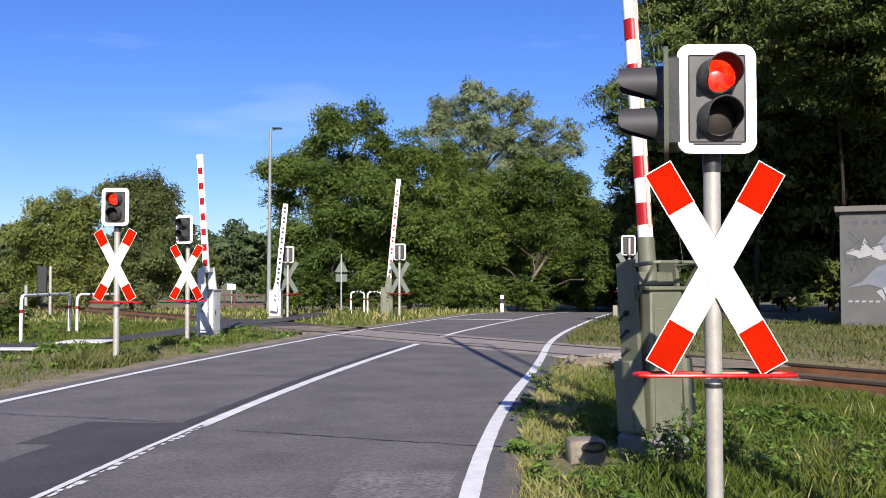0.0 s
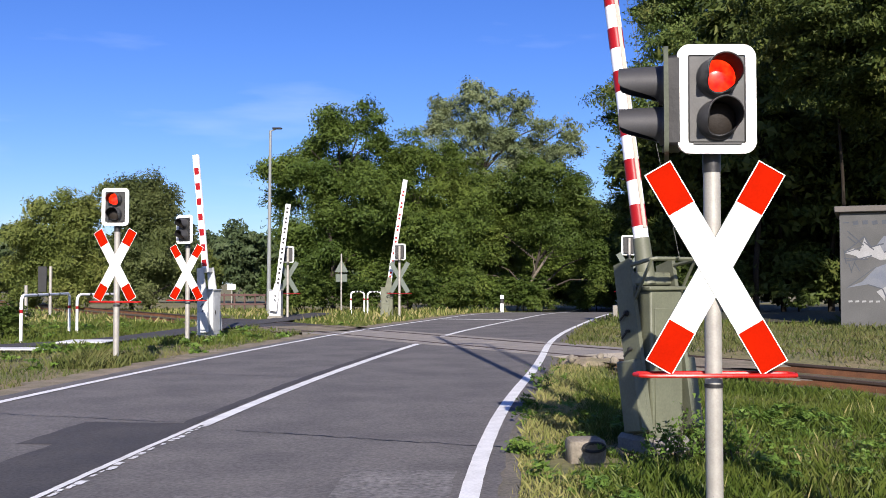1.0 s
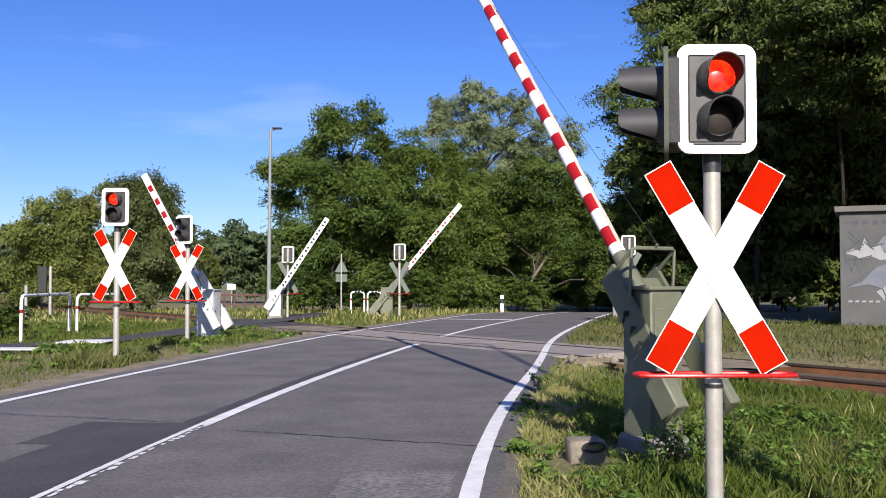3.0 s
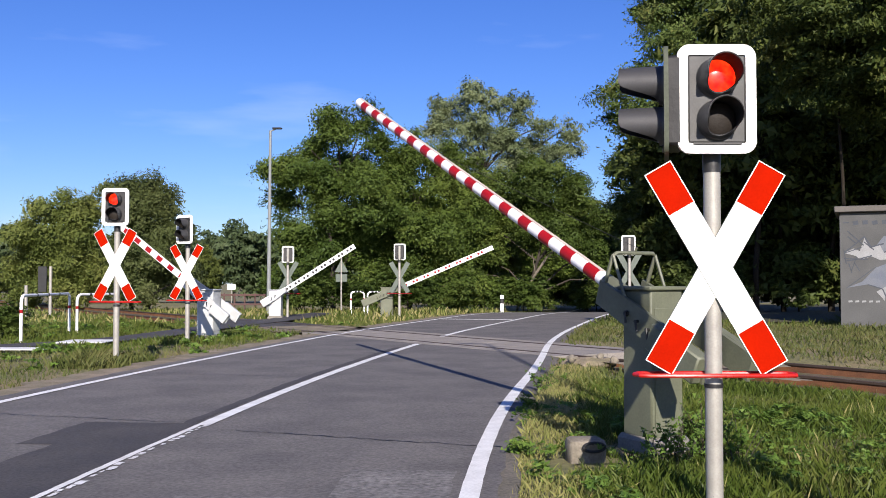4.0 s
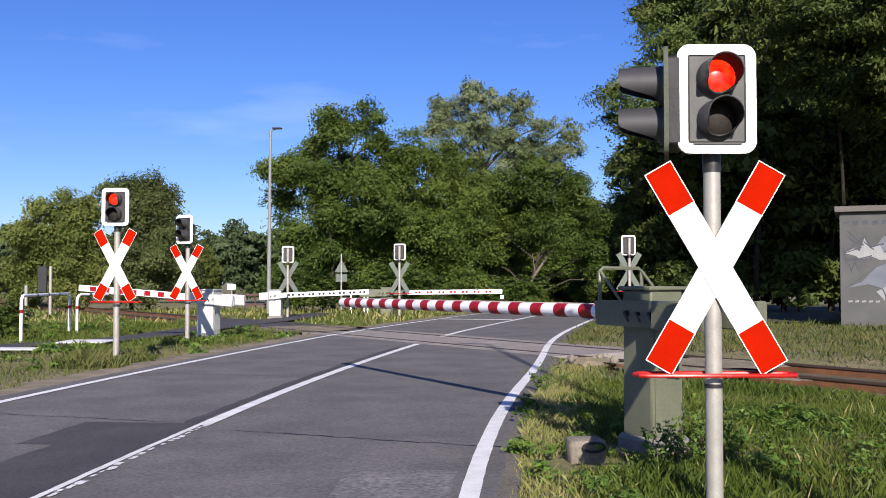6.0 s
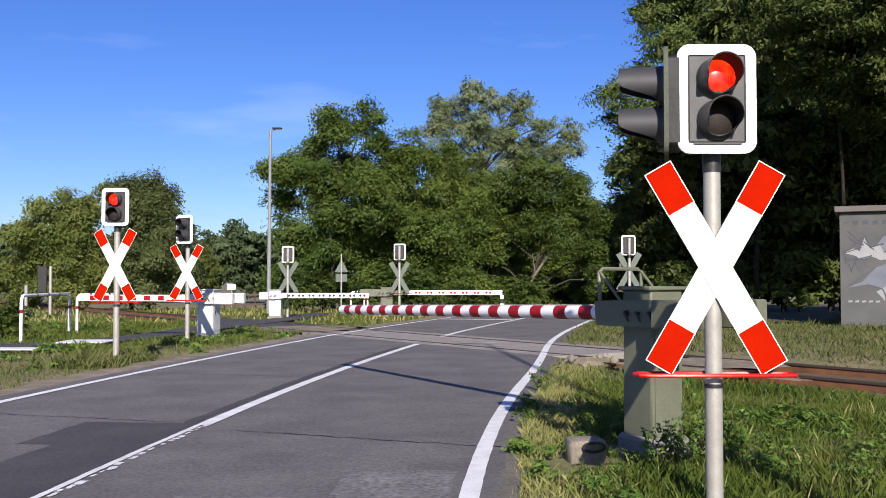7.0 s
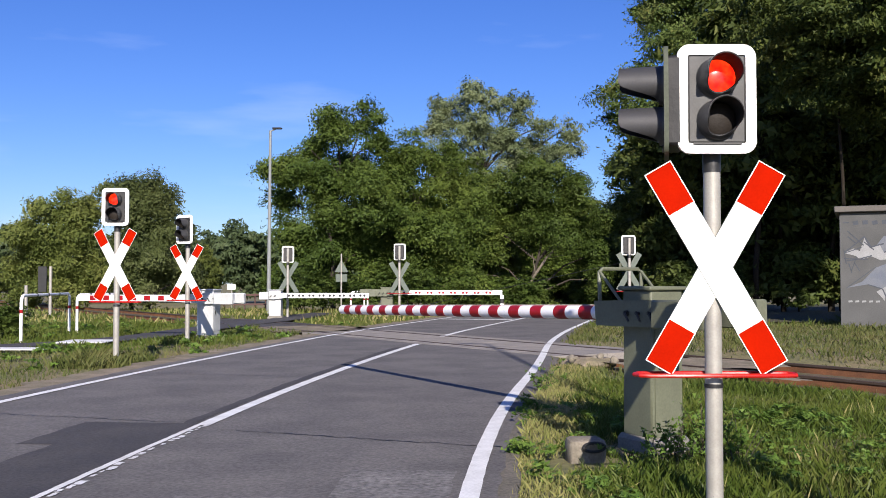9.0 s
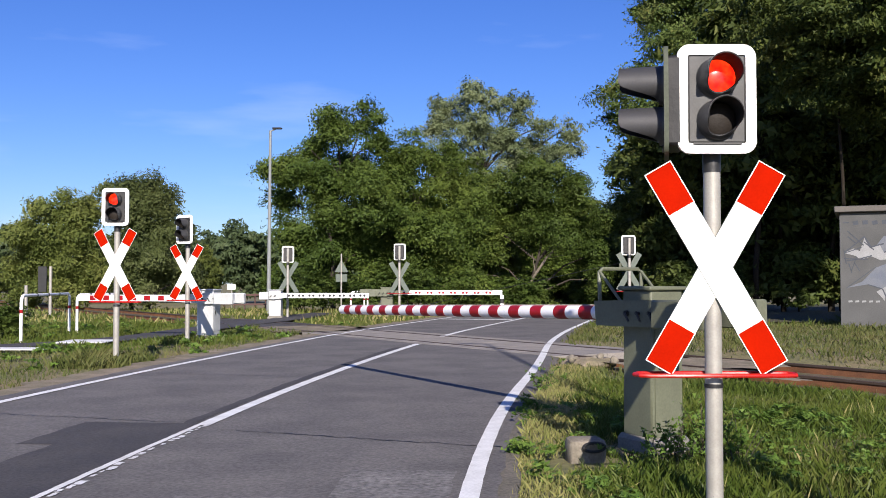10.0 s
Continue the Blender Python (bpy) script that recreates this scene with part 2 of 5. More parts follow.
def thing(name, m, label, category, group="", kind=""):
    ob = new(name)
    ob.empty_display_size = 0.2
    ob.matrix_basis = m
    return tagged(ob, label, category, group, kind)


def box(bm, c, s, bevel=0.0, m=None, seg=1):
    r = bmesh.ops.create_cube(bm, size=1.0, matrix=(m or Matrix()) @ Matrix.Translation(c) @ Matrix.Diagonal((*s, 1)))
    if bevel:
        edges = {e for v in r["verts"] for e in v.link_edges}
        bmesh.ops.bevel(bm, geom=list(edges), offset=bevel, segments=seg, affect="EDGES", profile=0.5)
    return bm


def rod(bm, a, b, r0, r1=None, seg=12, caps=True):
    a, b = Vector(a), Vector(b)
    d = b - a
    q = d.to_track_quat("Z", "Y").to_matrix().to_4x4()
    bmesh.ops.create_cone(bm, cap_ends=caps, segments=seg, radius1=r0, radius2=r0 if r1 is None else r1, depth=d.length,
                          matrix=Matrix.Translation((a + b) / 2) @ q)
    return bm


def bent_tube(bm, pts, r, seg=8):
    """A tube along a smooth run of points."""
    pts = [Vector(p) for p in pts]
    rings = []
    for i, p in enumerate(pts):
        t = (pts[min(i + 1, len(pts) - 1)] - pts[max(i - 1, 0)]).normalized()
        a = t.orthogonal().normalized() if i == 0 else (rings[-1][1] - t * rings[-1][1].dot(t)).normalized()
        b = t.cross(a)
        rings.append(([bm.verts.new(p + (a * math.cos(k * math.tau / seg) + b * math.sin(k * math.tau / seg)) * r) for k in range(seg)], a))
    for (u, _), (v, _) in zip(rings, rings[1:]):
        for k in range(seg):
            bm.faces.new((u[k], u[(k + 1) % seg], v[(k + 1) % seg], v[k]))
    bm.faces.new(rings[0][0][::-1])
    bm.faces.new(rings[-1][0])
    return bm


def rounded(w, hgt, r, n=6):
    """The outline of a rounded rectangle in x and z."""
    out = []
    for cx, cz, a0 in ((w / 2 - r, hgt / 2 - r, 0), (-w / 2 + r, hgt / 2 - r, 90), (-w / 2 + r, -hgt / 2 + r, 180), (w / 2 - r, -hgt / 2 + r, 270)):
        for i in range(n + 1):
            a = radians(a0 + 90 * i / n)
            out.append((cx + r * math.cos(a), cz + r * math.sin(a)))
    return out


def slab(bm, outline, y0, y1, m=None):
    """A plate with that outline in x and z, from y0 to y1."""
    m = m or Matrix()
    f = [bm.verts.new(m @ Vector((x, y0, z))) for x, z in outline]
    b = [bm.verts.new(m @ Vector((x, y1, z))) for x, z in outline]
    n = len(f)
    bm.faces.new(f)
    bm.faces.new(b[::-1])
    for i in range(n):
        bm.faces.new((f[i], b[i], b[(i + 1) % n], f[(i + 1) % n]))
    return bm


def ring_slab(bm, outer, inner, y0, y1):
    """A plate with a hole: both outlines have the same number of points."""
    rows = [[bm.verts.new((x, y, z)) for x, z in o] for o, y in ((outer, y0), (inner, y0), (inner, y1), (outer, y1))]
    n = len(outer)
    for a, b in ((0, 1), (1, 2), (2, 3), (3, 0)):
        for i in range(n):
            bm.faces.new((rows[a][i], rows[a][(i + 1) % n], rows[b][(i + 1) % n], rows[b][i]))
    return bm


def smoothstep(a, b, x):
    t = min(max((x - a) / (b - a), 0.0), 1.0)
    return t * t * (3 - 2 * t)


# ---------------------------------------------------------------- lie of the land
TRACK_AT, TRACK_DIR = (1.69, 16.3), Vector((-0.572, 0.820)).normalized()   # the nearer rail
TRACK_OUT = Vector((TRACK_DIR.y, -TRACK_DIR.x))


def centre(y):
    """The road's middle line: it bends gently to the right."""
    if y <= 36:
        return -2.47 + 0.03 * y + 0.00375 * y * y + 0.15 * smoothstep(8, 20, y) + 0.25 * smoothstep(20, 31, y)
    return 3.87 + 0.30 * (y - 36) - 0.0008 * (y - 36) ** 2


def across(y, off):
    """A point of the road, off metres to the right of its middle line."""
    s = (centre(y + 0.05) - centre(y - 0.05)) / 0.1
    n = math.hypot(1, s)
    return centre(y) + off / n, y - off * s / n


def land(x, y):
    """Height of the ground: level up to the crossing, then falling away."""
    return -0.62 * smoothstep(34, 62, y) - 0.5 * smoothstep(62, 140, y)


def side(x, y):
    """Distance from the road's middle line, to the right."""
    return (x - centre(y)) * 0.98


def along_track(x, y):
    """Metres beyond the nearer rail, across the track."""
    return (x - TRACK_AT[0]) * TRACK_OUT.x + (y - TRACK_AT[1]) * TRACK_OUT.y


def right_lane(y):
    """Width of the right-hand lane."""
    return 2.33 + 0.33 * smoothstep(4.3, 17, y) - 0.18 * smoothstep(12, 20, y) - 0.24 * smoothstep(20, 38, y)


def left_lane(y):
    """Width of the left-hand lane."""
    return 2.53


def soil(x, y):
    """The ground beside road and path: it lies lower along the track."""
    if y > 62:
        return land(x, y)
    d = abs(along_track(x, y) - 0.75)
    off = smoothstep(3.0, 3.9, abs(side(x, y))) if side(x, y) > 0 else smoothstep(2.6, 3.2, abs(side(x, y))) * (0.0 if -8.5 < x < -3 else 1.0)
    return land(x, y) - 0.13 * (1 - smoothstep(1.4, 2.6, d)) * off


def strip(y0, y1, o0, o1, lift, step=0.5, wobble=0.0, seed=0):
    """A ribbon of the road between two offsets."""
    bm = bmesh.new()
    n = max(int((y1 - y0) / step), 1)
    rnd = random.Random(seed)
    last = None
    for i in range(n + 1):
        y = y0 + (y1 - y0) * i / n
        row = []
        for o in (o0, o1):
            o = o(y) if callable(o) else o
            x, yy = across(y, o + rnd.uniform(-wobble, wobble))
            row.append(bm.verts.new((x, yy, land(x, yy) + lift)))
        if last:
            bm.faces.new((last[0], last[1], row[1], row[0]))
        last = row
    return bm


def structure(name, bm, mat, label, category, smooth=False, kind="structure"):
    ob = new(name, finish(bm, mat, name, smooth))
    return tagged(ob, label, category, "", kind)


def build_ground():
    xs = [-900, -500, -250, -120, -70] + [-45 + i * 0.5 for i in range(181)] + [70, 120, 250, 500, 900]
    ys = [-300, -120, -60, -30, -15] + [-8 + i * 0.5 for i in range(167)] + [80, 90, 110, 140, 200, 300, 500, 900, 1600]
    bm = bmesh.new()
    grid = []
    for y in ys:
        row = []
        for x in xs:
            z = soil(x, y) - 0.02
            s = abs(side(x, y)) if y < 70 else 9
            z += 0.03 * smoothstep(2.9, 4.2, s) * noise.noise((x * 0.35, y * 0.35, 0)) if s > 2.6 else 0
            row.append(bm.verts.new((x, y, z)))
        grid.append(row)
    for j in range(len(ys) - 1):
        for i in range(len(xs) - 1):
            bm.faces.new((grid[j][i], grid[j][i + 1], grid[j + 1][i + 1], grid[j + 1][i]))
    structure("ground", bm, GROUND, "grassy ground with sandy bare spots along the road", "ground", True)


def build_road():
    structure("road", strip(-30, 120, lambda y: -left_lane(y) - 0.30, lambda y: right_lane(y) + 0.17, 0.012, 0.2, 0.02, 1), ASPHALT, "grey asphalt country road bending gently to the right", "road")
    structure("shoulder_right", strip(-10, 40, 2.3, lambda y: right_lane(y) + 0.27, 0.006, 0.25, 0.03, 2), GRIT, "sandy crumbling edge of the road", "shoulder")
    structure("shoulder_left", strip(-10, 40, lambda y: -left_lane(y) - 0.75, -1.8, 0.006, 0.2, 0.12, 3), SAND, "sandy crumbling edge of the road", "shoulder")
    structure("edge_line_right", strip(-6, 80, lambda y: right_lane(y) - 0.055, lambda y: right_lane(y) + 0.06, 0.019, 0.15, 0.002, 4), LINE_WHITE, "worn white edge line", "road marking")
    structure("edge_line_left", strip(-6, 80, lambda y: -left_lane(y) - 0.055, lambda y: -left_lane(y) + 0.055, 0.019, 0.15, 0.0015, 5), LINE_WHITE, "white edge line", "road marking")
    structure("centre_line", strip(8.0, 18.5, -0.06, 0.06, 0.019, 0.15, 0.002, 6), LINE_WHITE, "solid white centre line", "road marking")
    structure("centre_line_worn", strip(-6, 8.0, -0.06, -0.012, 0.019, 0.06, 0.004, 7), LINE_WHITE, "frayed old part of the white centre line", "road marking")
    structure("stop_line", strip(30.2, 30.6, -2.4, -0.1, 0.019, 0.2), LINE_WHITE, "worn white stop line across the oncoming lane", "road marking")
    rnd, y, flakes = random.Random(8), 2.0, bmesh.new()
    while y < 8.0:
        n = rnd.uniform(0.02, 0.13)
        piece = strip(y, y + n, rnd.uniform(-0.004, 0.02), rnd.uniform(0.022, 0.062), 0.019, 0.02, 0.009, int(y * 1000))
        me = bpy.data.meshes.new("flake")
        piece.to_mesh(me)
        piece.free()
        flakes.from_mesh(me)
        bpy.data.meshes.remove(me)
        y += n + rnd.uniform(0.008, 0.05) * rnd.choice((1, 1, 3))
    structure("centre_line_flakes", flakes, LINE_WHITE, "flaking remains of an older centre line", "road marking", kind="stuff")
    structure("centre_line_far", strip(21.0, 42, -0.06, 0.06, 0.019), LINE_WHITE, "solid white centre line beyond the crossing", "road marking")
    for k, (y0, y1, a, b, mat, lab) in enumerate((
            (1.0, 7.0, -0.78, -0.07, PATCH, "darker mended asphalt"), (7.0, 8.1, -1.06, -0.07, PATCH, "darker mended asphalt"), (8.1, 17.5, -0.22, -0.10, PATCH, "dark tar seam"),
            (1.0, 6.25, 1.56, 2.22, OLD_ASPHALT, "worn rough asphalt"), (1.0, 5.42, 0.72, 1.55, OLD_ASPHALT, "worn rough asphalt"))):
        structure("asphalt_patch", strip(y0, y1, a, b, 0.0155, 0.15, 0.015, 20 + k), mat, lab + " in the road", "asphalt patch")
    for k, (ya, oa, yb, ob) in enumerate(((7.75, 0.35, 7.15, 2.5), (8.55, -2.3, 8.15, -0.3), (12.3, -2.4, 12.0, 0.2))):
        bm = bmesh.new()
        rnd = random.Random(k)
        last = None
        for i in range(41):
            f = i / 40
            x, y = across(ya + (yb - ya) * f + rnd.uniform(-0.03, 0.03), oa + (ob - oa) * f)
            w = rnd.uniform(0.003, 0.011)
            row = [bm.verts.new((x, y + s * w, 0.0165)) for s in (-1, 1)]
            if last:
                bm.faces.new((last[0], last[1], row[1], row[0]))
            last = row
        structure("crack", bm, BLACK, "thin dark crack across the asphalt", "crack")


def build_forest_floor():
    # dark sheet over the ground where the trees' shade lies
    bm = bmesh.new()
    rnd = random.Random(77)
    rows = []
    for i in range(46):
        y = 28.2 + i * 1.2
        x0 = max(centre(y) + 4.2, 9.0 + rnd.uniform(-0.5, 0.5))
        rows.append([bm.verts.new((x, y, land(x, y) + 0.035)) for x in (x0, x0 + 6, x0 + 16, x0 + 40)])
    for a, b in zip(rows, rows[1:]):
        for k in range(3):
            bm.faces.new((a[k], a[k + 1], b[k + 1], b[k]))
    structure("forest_floor", bm, FLOOR_SHADE, "forest floor darkened for the shade under the trees", "forest floor", True)


def on_track(a, b, z=0.0):
    """A point a metres along the nearer rail and b beyond it."""
    return Vector((TRACK_AT[0] + TRACK_DIR.x * a + TRACK_OUT.x * b, TRACK_AT[1] + TRACK_DIR.y * a + TRACK_OUT.y * b, z))


def build_crossing():
    """Concrete panels between and beside the rails where the road and the path cross."""
    m = Matrix(((TRACK_DIR.x, TRACK_OUT.x, 0, TRACK_AT[0]), (TRACK_DIR.y, TRACK_OUT.y, 0, TRACK_AT[1]), (0, 0, 1, 0), (0, 0, 0, 1)))
    for name, a0, a1, mat, lab in (("crossing_deck", -0.8, 8.2, PLATE, "worn concrete panels flush with the road between the rails"),
                                   ("path_crossing_deck", 11.5, 17.0, PATCH, "dark rubber panels where the path crosses the rails")):
        t = tagged(thing(name, m, lab, "crossing deck"), kind="structure")
        for b0, b1 in ((-0.42, -0.06), (0.10, 0.745), (0.76, 1.405), (1.565, 1.95)):
            proto = None
            n = int(round((a1 - a0) / 1.2))
            L = (a1 - a0) / n
            for i in range(n):
                if proto is None:
                    bm = box(bmesh.new(), (0, (b0 + b1) / 2, -0.0565), (L - 0.015, b1 - b0, 0.145), 0.006)
                    proto = part("panel", bm, mat, t, smooth=False)
                    ob = proto
                else:
                    ob = new("panel", proto.data)
                    ob.parent = t
                ob.matrix_basis = pose(a0 + L * (i + 0.5), 0, 0)
    # bare sandy ground on both sides
    for k, (a0, a1, b0, b1) in enumerate(((-5.2, -2.1, -0.7, -0.1), (-4.0, -2.1, 0.1, 1.4), (8.6, 11.6, -0.9, 1.9))):
        bm = bmesh.new()
        rnd = random.Random(40 + k)
        vs = []
        for i in range(28):
            a = math.tau * i / 28
            r = 1 + rnd.uniform(-0.14, 0.14)
            p = on_track((a0 + a1) / 2 + math.cos(a) * r * (a1 - a0) * 0.55, (b0 + b1) / 2 + math.sin(a) * r * (b1 - b0) * 0.55, 0.012)
            vs.append(bm.verts.new(p))
        bm.faces.new(vs)
        structure("sand_patch", bm, SAND, "bare sandy patch beside the rails", "sand")
    bm = bmesh.new()
    for a0, a1, z in ((-60, -0.9, -0.105), (8.3, 11.4, 0.006), (20, 70, -0.105)):
        q = [on_track(a0, -0.7), on_track(a0, 2.2), on_track(a1, 2.2), on_track(a1, -0.7)]
        bm.faces.new([bm.verts.new((v.x, v.y, z)) for v in q])
    structure("track_bed", bm, BALLAST, "brown overgrown track bed", "track bed")


def build_track():
    for k, off in enumerate((0.0, 1.505)):
        t = thing("rail", Matrix(), "rusty steel rail of the crossing railway line", "rail", "rails of the track")
        base, d, o = Vector((*TRACK_AT, 0)), Vector((*TRACK_DIR, 0)), Vector((*TRACK_OUT, 0))
        for nm, w, z0, z1, mat in (("rail_foot", 0.13, -0.16, -0.13, RUST), ("rail_web", 0.03, -0.13, -0.012, RUST), ("rail_head", 0.07, -0.012, 0.022, RAIL_TOP)):
            bm = bmesh.new()
            m = Matrix((( d.x, o.x, 0, 0), (d.y, o.y, 0, 0), (0, 0, 1, 0), (0, 0, 0, 1)))
            box(bm, (22, 0, (z0 + z1) / 2), (104, w, z1 - z0), 0.004, Matrix.Translation(base + o * off) @ m)
            part(nm, bm, mat, t, smooth=False)


# ---------------------------------------------------------------- signals with St Andrew's crosses
def build_head(parent, m, lit, rim=None, shell=None, visor=0.14):
    """A two-lamp signal head, facing -y before m turns it."""
    bm = ring_slab(bmesh.new(), rounded(0.407, 0.567, 0.065), rounded(0.30, 0.46, 0.012), -0.012, 0.012)
    plate = part("backing_board", bm, rim or WHITE, parent, "rounded backing board of the lamps")
    bm = box(bmesh.new(), (0, 0.035, 0), (0.31, 0.09, 0.47), 0.015)
    bm2 = box(bm, (0, -0.006, -0.232), (0.25, 0.03, 0.012), 0.003)
    housing = part("housing", bm2, shell or HOUSING, parent, "dark grey lamp housing")
    out = [plate, housing]
    for z, on in ((0.107, lit), (-0.112, False)):
        bm = bmesh.new()
        bmesh.ops.create_uvsphere(bm, u_segments=24, v_segments=12, radius=0.094, matrix=Matrix.Translation((0, -0.022, z)) @ Matrix.Diagonal((1, 0.35, 1, 1)))
        out.append(part("red_lens" if on else "lamp_lens", bm, LENS_RED if on else LENS_OFF, parent, "glowing red lens" if on else "dark unlit lens"))
        bm = bmesh.new()
        n, rows = 32, []
        for r, inside in ((0.104, False), (0.099, True)):
            for d in ((0, 1) if not inside else (1, 0)):
                row = []
                for i in range(n + 1):
                    a = math.tau * i / n - 1.5708
                    reach = (0.03 + visor * smoothstep(-1.05, -0.05, math.sin(a))) * d
                    rr = r * (1 - 0.11 * d)
                    row.append(bm.verts.new((rr * math.cos(a), -0.012 - reach, z + rr * math.sin(a) + 0.008 * d)))
                rows.append(row)
        for u, v in zip(rows, rows[1:] + rows[:1]):
            for i in range(n):
                bm.faces.new((u[i], u[i + 1], v[i + 1], v[i]))
        inner = bm.copy()
        bmesh.ops.transform(inner, matrix=Matrix.Translation((0, -0.0, z)) @ Matrix.Diagonal((0.972, 1, 0.972, 1)) @ Matrix.Translation((0, 0, -z)), verts=inner.verts[:])
        out.append(part("hood", bm, HOOD, parent, "dark visor over the lamp"))
        out.append(part("hood_lining", inner, HOOD_IN, parent, "black lining of the visor"))
        bm = bmesh.new()
        bmesh.ops.create_cone(bm, cap_ends=False, segments=28, radius1=0.108, radius2=0.1, depth=0.03, matrix=Matrix.Translation((0, -0.022, z)) @ Matrix.Rotation(radians(90), 4, "X"))
        out.append(part("lens_ring", bm, HOUSING, parent))
    for o in out:
        o.matrix_basis = m
    return out


def build_cross(parent, zc, tube):
    """Two crossed boards with red ends, 1.2 m long, and the red tube under them."""
    for k, ang in enumerate((60, -60)):
        turn = pose(0, -0.055 - 0.004 * k, zc, 0, -ang, 0)
        bm = box(bmesh.new(), (0, 0.004, 0), (1.2, 0.006, 0.158), 0.0015, turn)
        board = part("cross_board", bm, SIGN_BACK, parent, "grey-green back of the cross board", smooth=False)
        bm = box(bmesh.new(), (0, 0, 0), (0.70, 0.003, 0.154), 0.0, turn)
        part("white_face", bm, WHITE, board, "white reflective sheet", smooth=False)
        for e in (-1, 1):
            bm = box(bmesh.new(), (e * 0.474, 0, 0), (0.242, 0.003, 0.150), 0.0, turn)
            part("red_end", bm, RED, board, "bright red reflective end", smooth=False)
            bm = ring_slab(bmesh.new(), [(e * 0.474 + a, b) for a, b in ((0.126, 0.079), (-0.124, 0.079), (-0.124, -0.079), (0.126, -0.079))],
                           [(e * 0.474 + a, b) for a, b in ((0.121, 0.074), (-0.119, 0.074), (-0.119, -0.074), (0.121, -0.074))], -0.0025, 0.0015)
            bmesh.ops.transform(bm, matrix=turn, verts=bm.verts[:])
            part("pale_border", bm, WHITE, board, smooth=False)
    zb = zc - 0.555
    pts = [(-0.42, -0.03, zb), (-0.40, -0.085, zb), (-0.36, -0.10, zb), (0.36, -0.10, zb), (0.40, -0.085, zb), (0.42, -0.03, zb), (0.40, 0.02, zb), (0.36, 0.035, zb),
           (0.0, 0.05, zb), (-0.36, 0.035, zb), (-0.40, 0.02, zb), (-0.42, -0.03, zb)]
    part("red_guard_tube", bent_tube(bmesh.new(), pts, 0.0115), tube, parent, "bright red tube round the foot of the cross")
    part("clamp", rod(bmesh.new(), (0, 0, zb - 0.07), (0, 0, zb - 0.05), 0.049, seg=20), BLACK, parent, "black clamp band")


def signal_post(x, y, face, zc, zh, label, lit=True, head_turn=0.0, side_head=False):
    t = thing("crossing_signal", pose(x, y, land(x, y), 0, 0, face), label, "crossing signal", "signals at the crossing")
    part("pole", rod(bmesh.new(), (0, 0, -0.15), (0, 0, zh + 0.2), 0.0445, seg=24), GALV, t, "galvanised tubular pole")
    part("pole_sleeve", rod(bmesh.new(), (0, 0, zh - 0.37), (0, 0, zh - 0.27), 0.047, seg=24), DARK_STEEL, t)
    build_cross(t, zc, BAND_RED if abs(face) > 90 else RED_TUBE)
    build_head(t, pose(0, 0, 0, 0, 0, head_turn) @ pose(0, -0.10, zh), lit and abs(face) < 90, None, DARK_STEEL if y > 10 else None)
    if side_head:
        build_head(t, pose(0, 0, 0, 0, 0, -103) @ pose(0.0, -0.23, zh - 0.005, 0, 0, 0), False, OLIVE_PAINT, BLACK, 0.205)
        part("bracket", box(bmesh.new(), (-0.12, 0.04, zh), (0.16, 0.05, 0.30), 0.01), BLACK, t)
    return t


def build_signals():
    signal_post(1.414, 5.03, 0, 1.277, 2.147, "red-lit crossing signal over a red and white cross, in the verge", side_head=True)
    signal_post(-4.93, 14.5, -14, 1.46, 2.335, "red-lit crossing signal over a red and white cross, beside the path", head_turn=14)
    signal_post(-5.03, 18.9, -14, 1.40, 2.24, "unlit crossing signal over a red and white cross, beside the barrier", lit=False, head_turn=-14)
    signal_post(-5.26, 32.5, 180, 1.37, 2.15, "crossing signal seen from behind, grey-green cross back", head_turn=8)
    signal_post(-1.50, 33.0, 180, 1.37, 2.25, "crossing signal seen from behind, beside a barrier", head_turn=-4)
    signal_post(5.25, 27.0, 180, 1.50, 2.25, "crossing signal seen from behind, past the track", head_turn=4)


# ---------------------------------------------------------------- barriers
ARMS = {}


